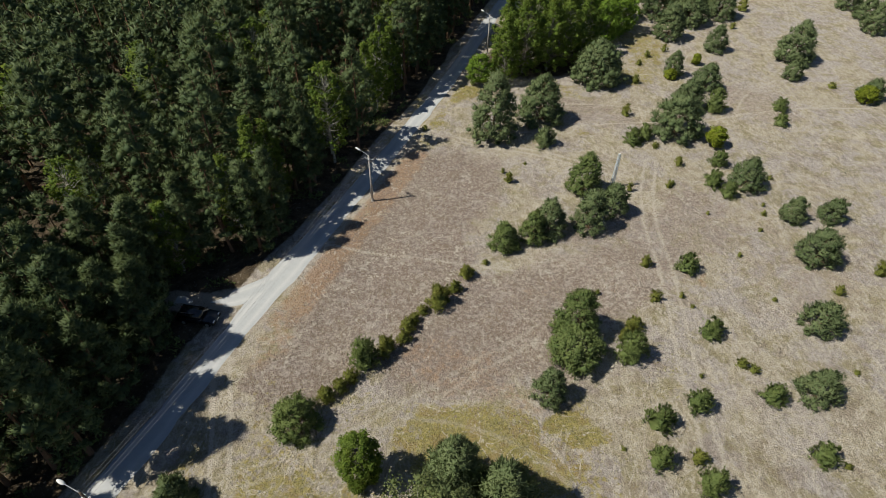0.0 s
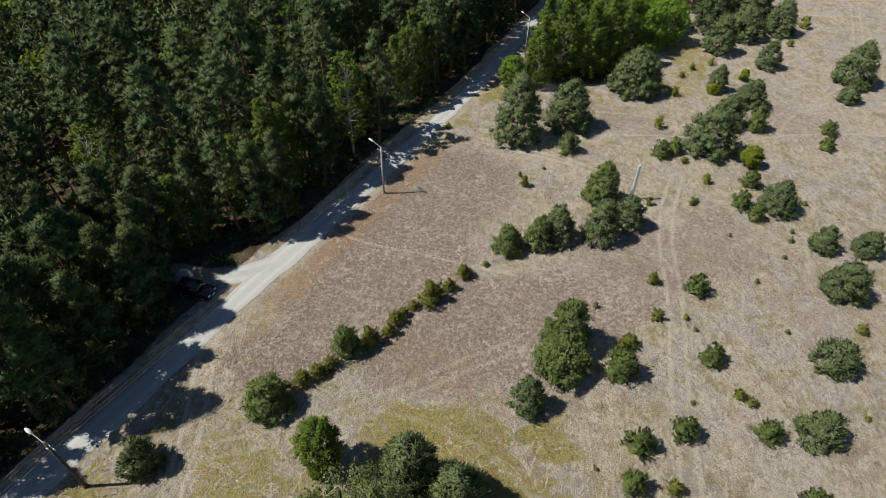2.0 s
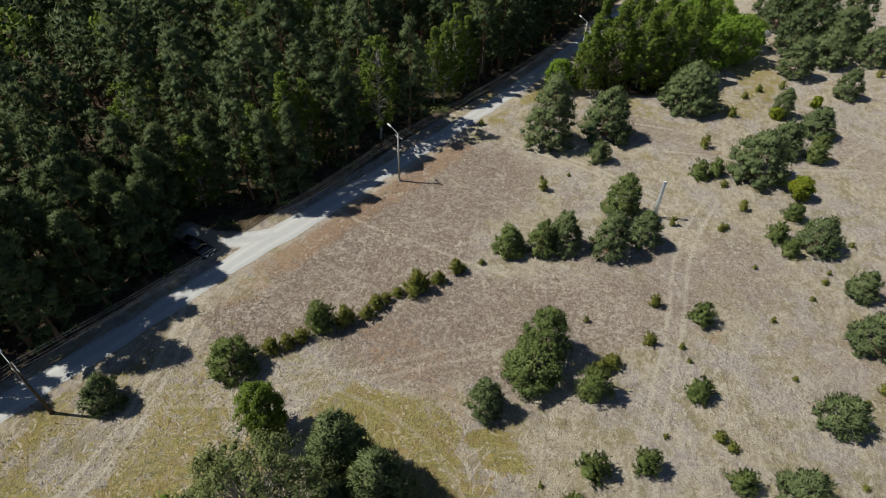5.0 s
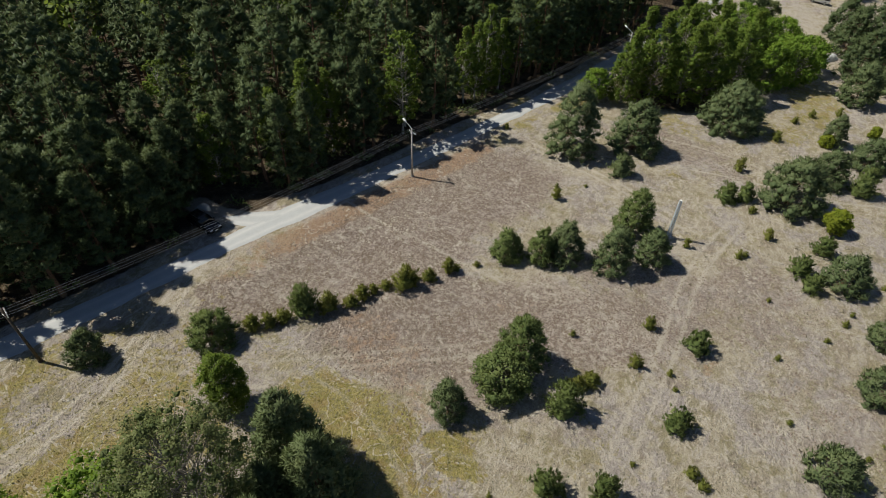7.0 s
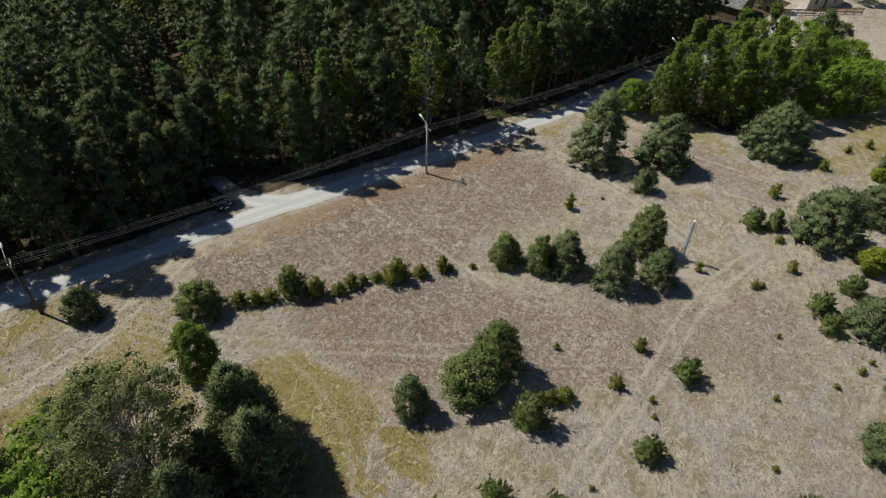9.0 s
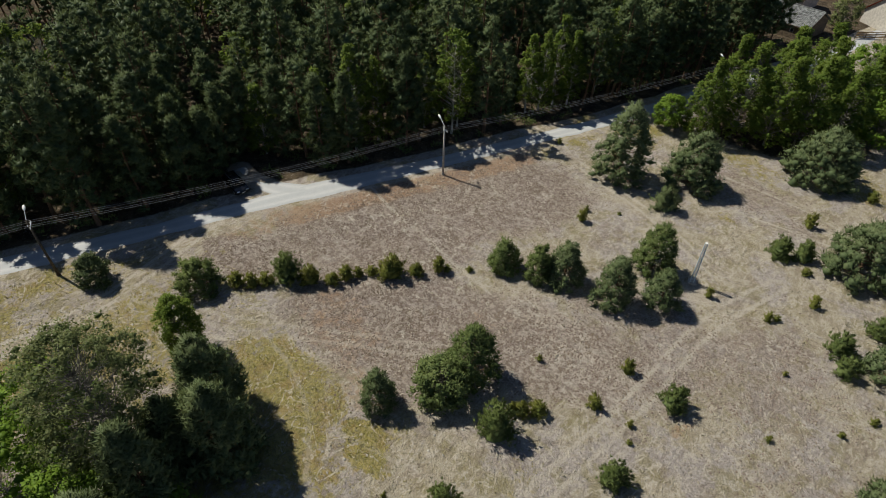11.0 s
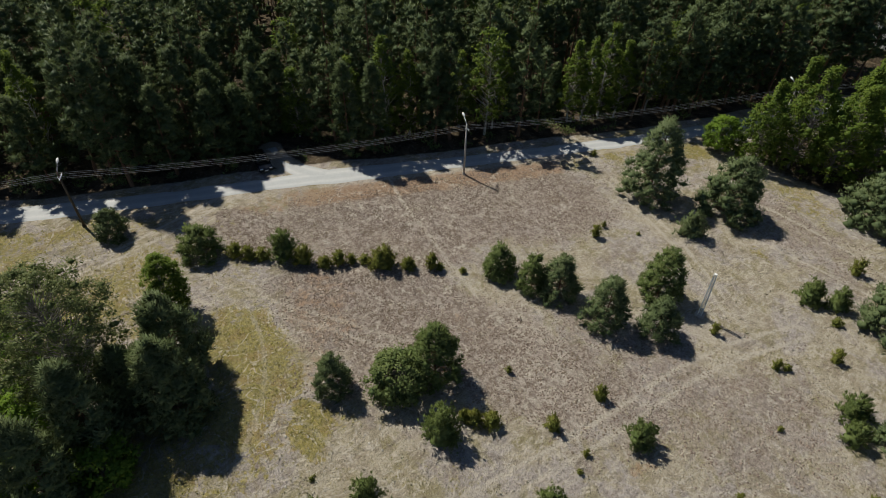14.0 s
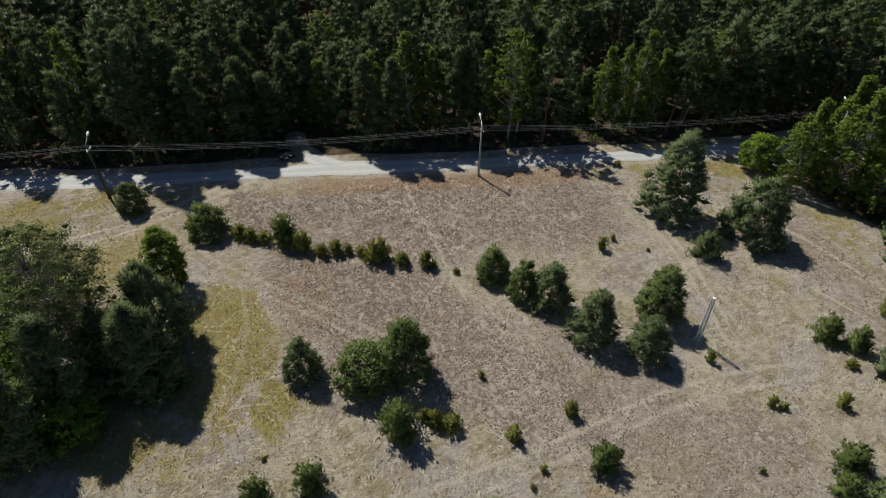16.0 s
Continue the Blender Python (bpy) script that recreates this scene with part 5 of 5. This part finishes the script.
# ---- farmyard beyond the grove ----
def gabled(name, x, y, turn, length, width, eave, ridge, wall_mat, roof_mat, label, openings, waves):
    """A gabled building: walls with thickness, real openings with frame and pane, a roof of overlapping sheets."""
    house = new(name)
    house.matrix_basis = pose(x, y, 0, 0, 0, turn)
    tagged(house, label, "building", "farm buildings")
    lx, wy, th = length / 2, width / 2, 0.25

    def long_wall(side, holes):
        bits, at = [], -lx
        for hx, hw, hz, hh in sorted(holes):
            bits.append(box_bm((hx - hw / 2 - at, th, eave), ((at + hx - hw / 2) / 2, side * (wy - th / 2), eave / 2)))
            if hz > 0.05:
                bits.append(box_bm((hw, th, hz), (hx, side * (wy - th / 2), hz / 2)))
            bits.append(box_bm((hw, th, eave - hz - hh), (hx, side * (wy - th / 2), (eave + hz + hh) / 2)))
            at = hx + hw / 2
        bits.append(box_bm((lx - at, th, eave), ((at + lx) / 2, side * (wy - th / 2), eave / 2)))
        w = part("wall", join_bm(*bits), wall_mat, house)
        for hx, hw, hz, hh in holes:
            f = part("window" if hz > 0.3 else "door", box_bm((hw, 0.08, hh), (hx, side * (wy - 0.14), hz + hh / 2), 0.01), M_PANE if hz > 0.3 else M_BOARD, house)
            for dx in (-hw / 2 + 0.04, hw / 2 - 0.04):
                part("frame", box_bm((0.08, 0.12, hh), (hx + dx, side * (wy - 0.08), hz + hh / 2)), M_LAMP if hz > 0.3 else M_FENCE, f)
        return w

    long_wall(-1, openings)
    long_wall(1, openings[:1])
    for s in (-1, 1):
        g = bmesh.new()
        pts = [(-wy + th, 0), (wy - th, 0), (wy - th, eave), (0, ridge - 0.12), (-wy + th, eave)]
        a = [g.verts.new((s * lx, py, pz)) for py, pz in pts]
        b = [g.verts.new((s * (lx - th), py, pz)) for py, pz in pts]
        g.faces.new(a)
        g.faces.new(b[::-1])
        for i in range(5):
            g.faces.new((a[i], b[i], b[(i + 1) % 5], a[(i + 1) % 5]))
        bmesh.ops.recalc_face_normals(g, faces=g.faces[:])
        part("gable", g, wall_mat, house)
    # roof: corrugated slopes with real thickness
    over, slope = 0.45, math.hypot(wy + 0.4, (ridge - eave) * (wy + 0.4) / wy)
    fall = (ridge - eave) / wy
    n = int(length / waves)
    xs = np.linspace(-lx - over, lx + over, n * 6 + 1)
    zz = 0.035 * np.cos(np.arange(n * 6 + 1) / 6 * 2 * np.pi)
    for s in (-1, 1):
        ys = np.linspace(0.0, wy + 0.4, 7)
        v = []
        for j, yy in enumerate(ys):
            for k, xx in enumerate(xs):
                v.append((xx, s * yy, ridge - fall * yy + zz[k] + 0.02 * (j % 2)))
        v = np.array(v)
        m = len(xs)
        i, j = np.meshgrid(np.arange(6), np.arange(m - 1), indexing="ij")
        a = (i * m + j).ravel()
        t = np.stack([np.stack([a, a + 1, a + m + 1], -1), np.stack([a, a + m + 1, a + m], -1)], 1).reshape(-1, 3)
        low = v - (0, 0, 0.05)
        child("roof_slope", mesh_np("roof_slope", np.concatenate([v, low]), np.concatenate([t, t[:, ::-1] + len(v)]), [roof_mat]), house)
        part("bargeboard", box_bm((length + 2 * over, 0.05, 0.18), (0, s * (wy + 0.40), eave - fall * 0.4 - 0.06)), M_BOARD, house)
    part("ridge_cap", cyl_bm(0.12, 0.12, (-lx - over, 0, ridge + 0.02), (lx + over, 0, ridge + 0.02), 8), roof_mat, house)
    return house


gabled("barn", 3.4, 157.6, -8, 13.0, 9.5, 3.0, 5.4, M_BOARD, M_ETERNIT, "old wooden barn with mossy grey corrugated roof", [(-2.0, 2.6, 0.0, 2.5), (3.5, 0.8, 1.4, 0.7)], 0.35)
gabled("farm_shed", -3.0, 176.5, -10, 12.0, 8.0, 3.2, 6.2, M_PLASTER, M_ETERNIT, "pale farm shed with a grey sheet roof", [(-3.0, 0.9, 1.0, 1.2), (0.5, 1.1, 0.0, 2.1), (3.5, 0.9, 1.0, 1.2)], 0.35)
cottage = gabled("cottage", 20.5, 178.5, 55, 11.0, 8.0, 3.0, 6.4, M_PLASTER, M_REDTILE, "plastered cottage with a red sheet-metal roof", [(-3.0, 1.1, 0.9, 1.3), (0.0, 1.0, 0.0, 2.1), (3.0, 1.1, 0.9, 1.3)], 0.28)
part("chimney", box_bm((0.6, 0.6, 1.6), (1.5, 0.6, 6.4), 0.03), M_CONCRETE, cottage)


def build_fence(x0, y0, x1, y1):
    fence = new("fence")
    turn = math.degrees(math.atan2(y1 - y0, x1 - x0))
    fence.matrix_basis = pose(x0, y0, 0, 0, 0, turn)
    tagged(fence, "yellowed wooden plank fence round the farmyard", "fence")
    n = math.hypot(x1 - x0, y1 - y0)
    k = 0.0
    while k <= n:
        part("post", box_bm((0.12, 0.12, 1.6), (k, 0, 0.72), 0.01), M_BOARD, fence)
        k += 2.2
    for z in (0.35, 0.7, 1.05, 1.4):
        part("rail", box_bm((n, 0.04, 0.2), (n / 2, 0.09, z), 0.008), M_FENCE, fence)


build_fence(16.5, 163.0, 23.5, 170.0)
build_fence(23.8, 170.3, 32.0, 178.0)
for k, (x, y, r, h) in enumerate([(12.5, 165.5, 3.0, 7.5), (29.5, 146.0, 2.8, 6.5), (31.0, 187.0, 3.2, 7.0), (46.0, 183.0, 4.0, 8.0)]):
    me = tree_meshes(leafy_geo(670 + k, h, r, 0.15, 90, 40, 0.30, 0.1), M_GREY if k < 2 else M_BIRCH, M_BARK_GREY)
    plant("fruit_tree", me, x, y, 40.0 * k, label="loose-crowned leafy tree in the farmyard", category="leafy tree", group="yard trees")


def build_woodpile(x, y, turn):
    """A long low heap under a pale tarpaulin."""
    pile = new("woodpile")
    pile.matrix_basis = pose(x, y, 0, 0, 0, turn)
    tagged(pile, "long low woodpile under a pale grey tarpaulin", "woodpile")
    r = np.random.default_rng(4)
    for k in range(9):
        for row in range(3):
            part("log", cyl_bm(0.13, 0.12, (-2.3 + 0.55 * k, -0.6, 0.13 + 0.25 * row), (-2.3 + 0.55 * k + 0.05, 0.6, 0.13 + 0.25 * row), 8), M_BARK_GREY, pile)
    xs, ys = np.linspace(-2.8, 2.8, 29), np.linspace(-0.95, 0.95, 13)
    g = np.array([(a, b, 1.05 * (1 - abs(b / 0.95) ** 2.4) * (1 - abs(a / 2.8) ** 6) + r.normal(0, 0.03) + 0.04) for a in xs for b in ys])
    i, j = np.meshgrid(np.arange(28), np.arange(12), indexing="ij")
    a = (i * 13 + j).ravel()
    t = np.stack([np.stack([a, a + 13, a + 14], -1), np.stack([a, a + 14, a + 1], -1)], 1).reshape(-1, 3)
    child("tarpaulin", mesh_np("tarpaulin", np.concatenate([g, g - (0, 0, 0.02)]), np.concatenate([t, t[:, ::-1] + len(g)]), [M_TARP], smooth=True), pile, "creased pale tarpaulin")


build_woodpile(42.6, 137.3, 55)


# ---- stones in the grass ----
def build_stones():
    r = np.random.default_rng(77)
    bm = bmesh.new()
    bmesh.ops.create_icosphere(bm, subdivisions=1, radius=1.0)
    base = np.array([v.co[:] for v in bm.verts])
    faces = np.array([[v.index for v in f.verts] for f in bm.faces])
    bm.free()
    spots = [(14, 24, 5, 10), (18, 31.5, 4, 5), (-14, 16, 6, 12), (-20, 12, 5, 9), (30, 25, 8, 6)]
    vs, ts, n = [], [], 0
    for cx, cy, rad, count in spots:
        for _ in range(count):
            x, y, s = r.normal(cx, rad * 0.5), r.normal(cy, rad * 0.5), r.uniform(0.06, 0.15)
            v = base * (1 + r.normal(0, 0.12, (len(base), 1))) * (s * 1.3, s, s * 0.6) + (x, y, float(height(np.array([x]), np.array([y]))[0]))
            vs.append(v)
            ts.append(faces + n)
            n += len(v)
    tagged(new("stones", mesh_np("stones", np.concatenate(vs), np.concatenate(ts), [M_STONE], smooth=True)), "scattered pale field stones in the grass", "stones", kind="stuff")


build_stones()
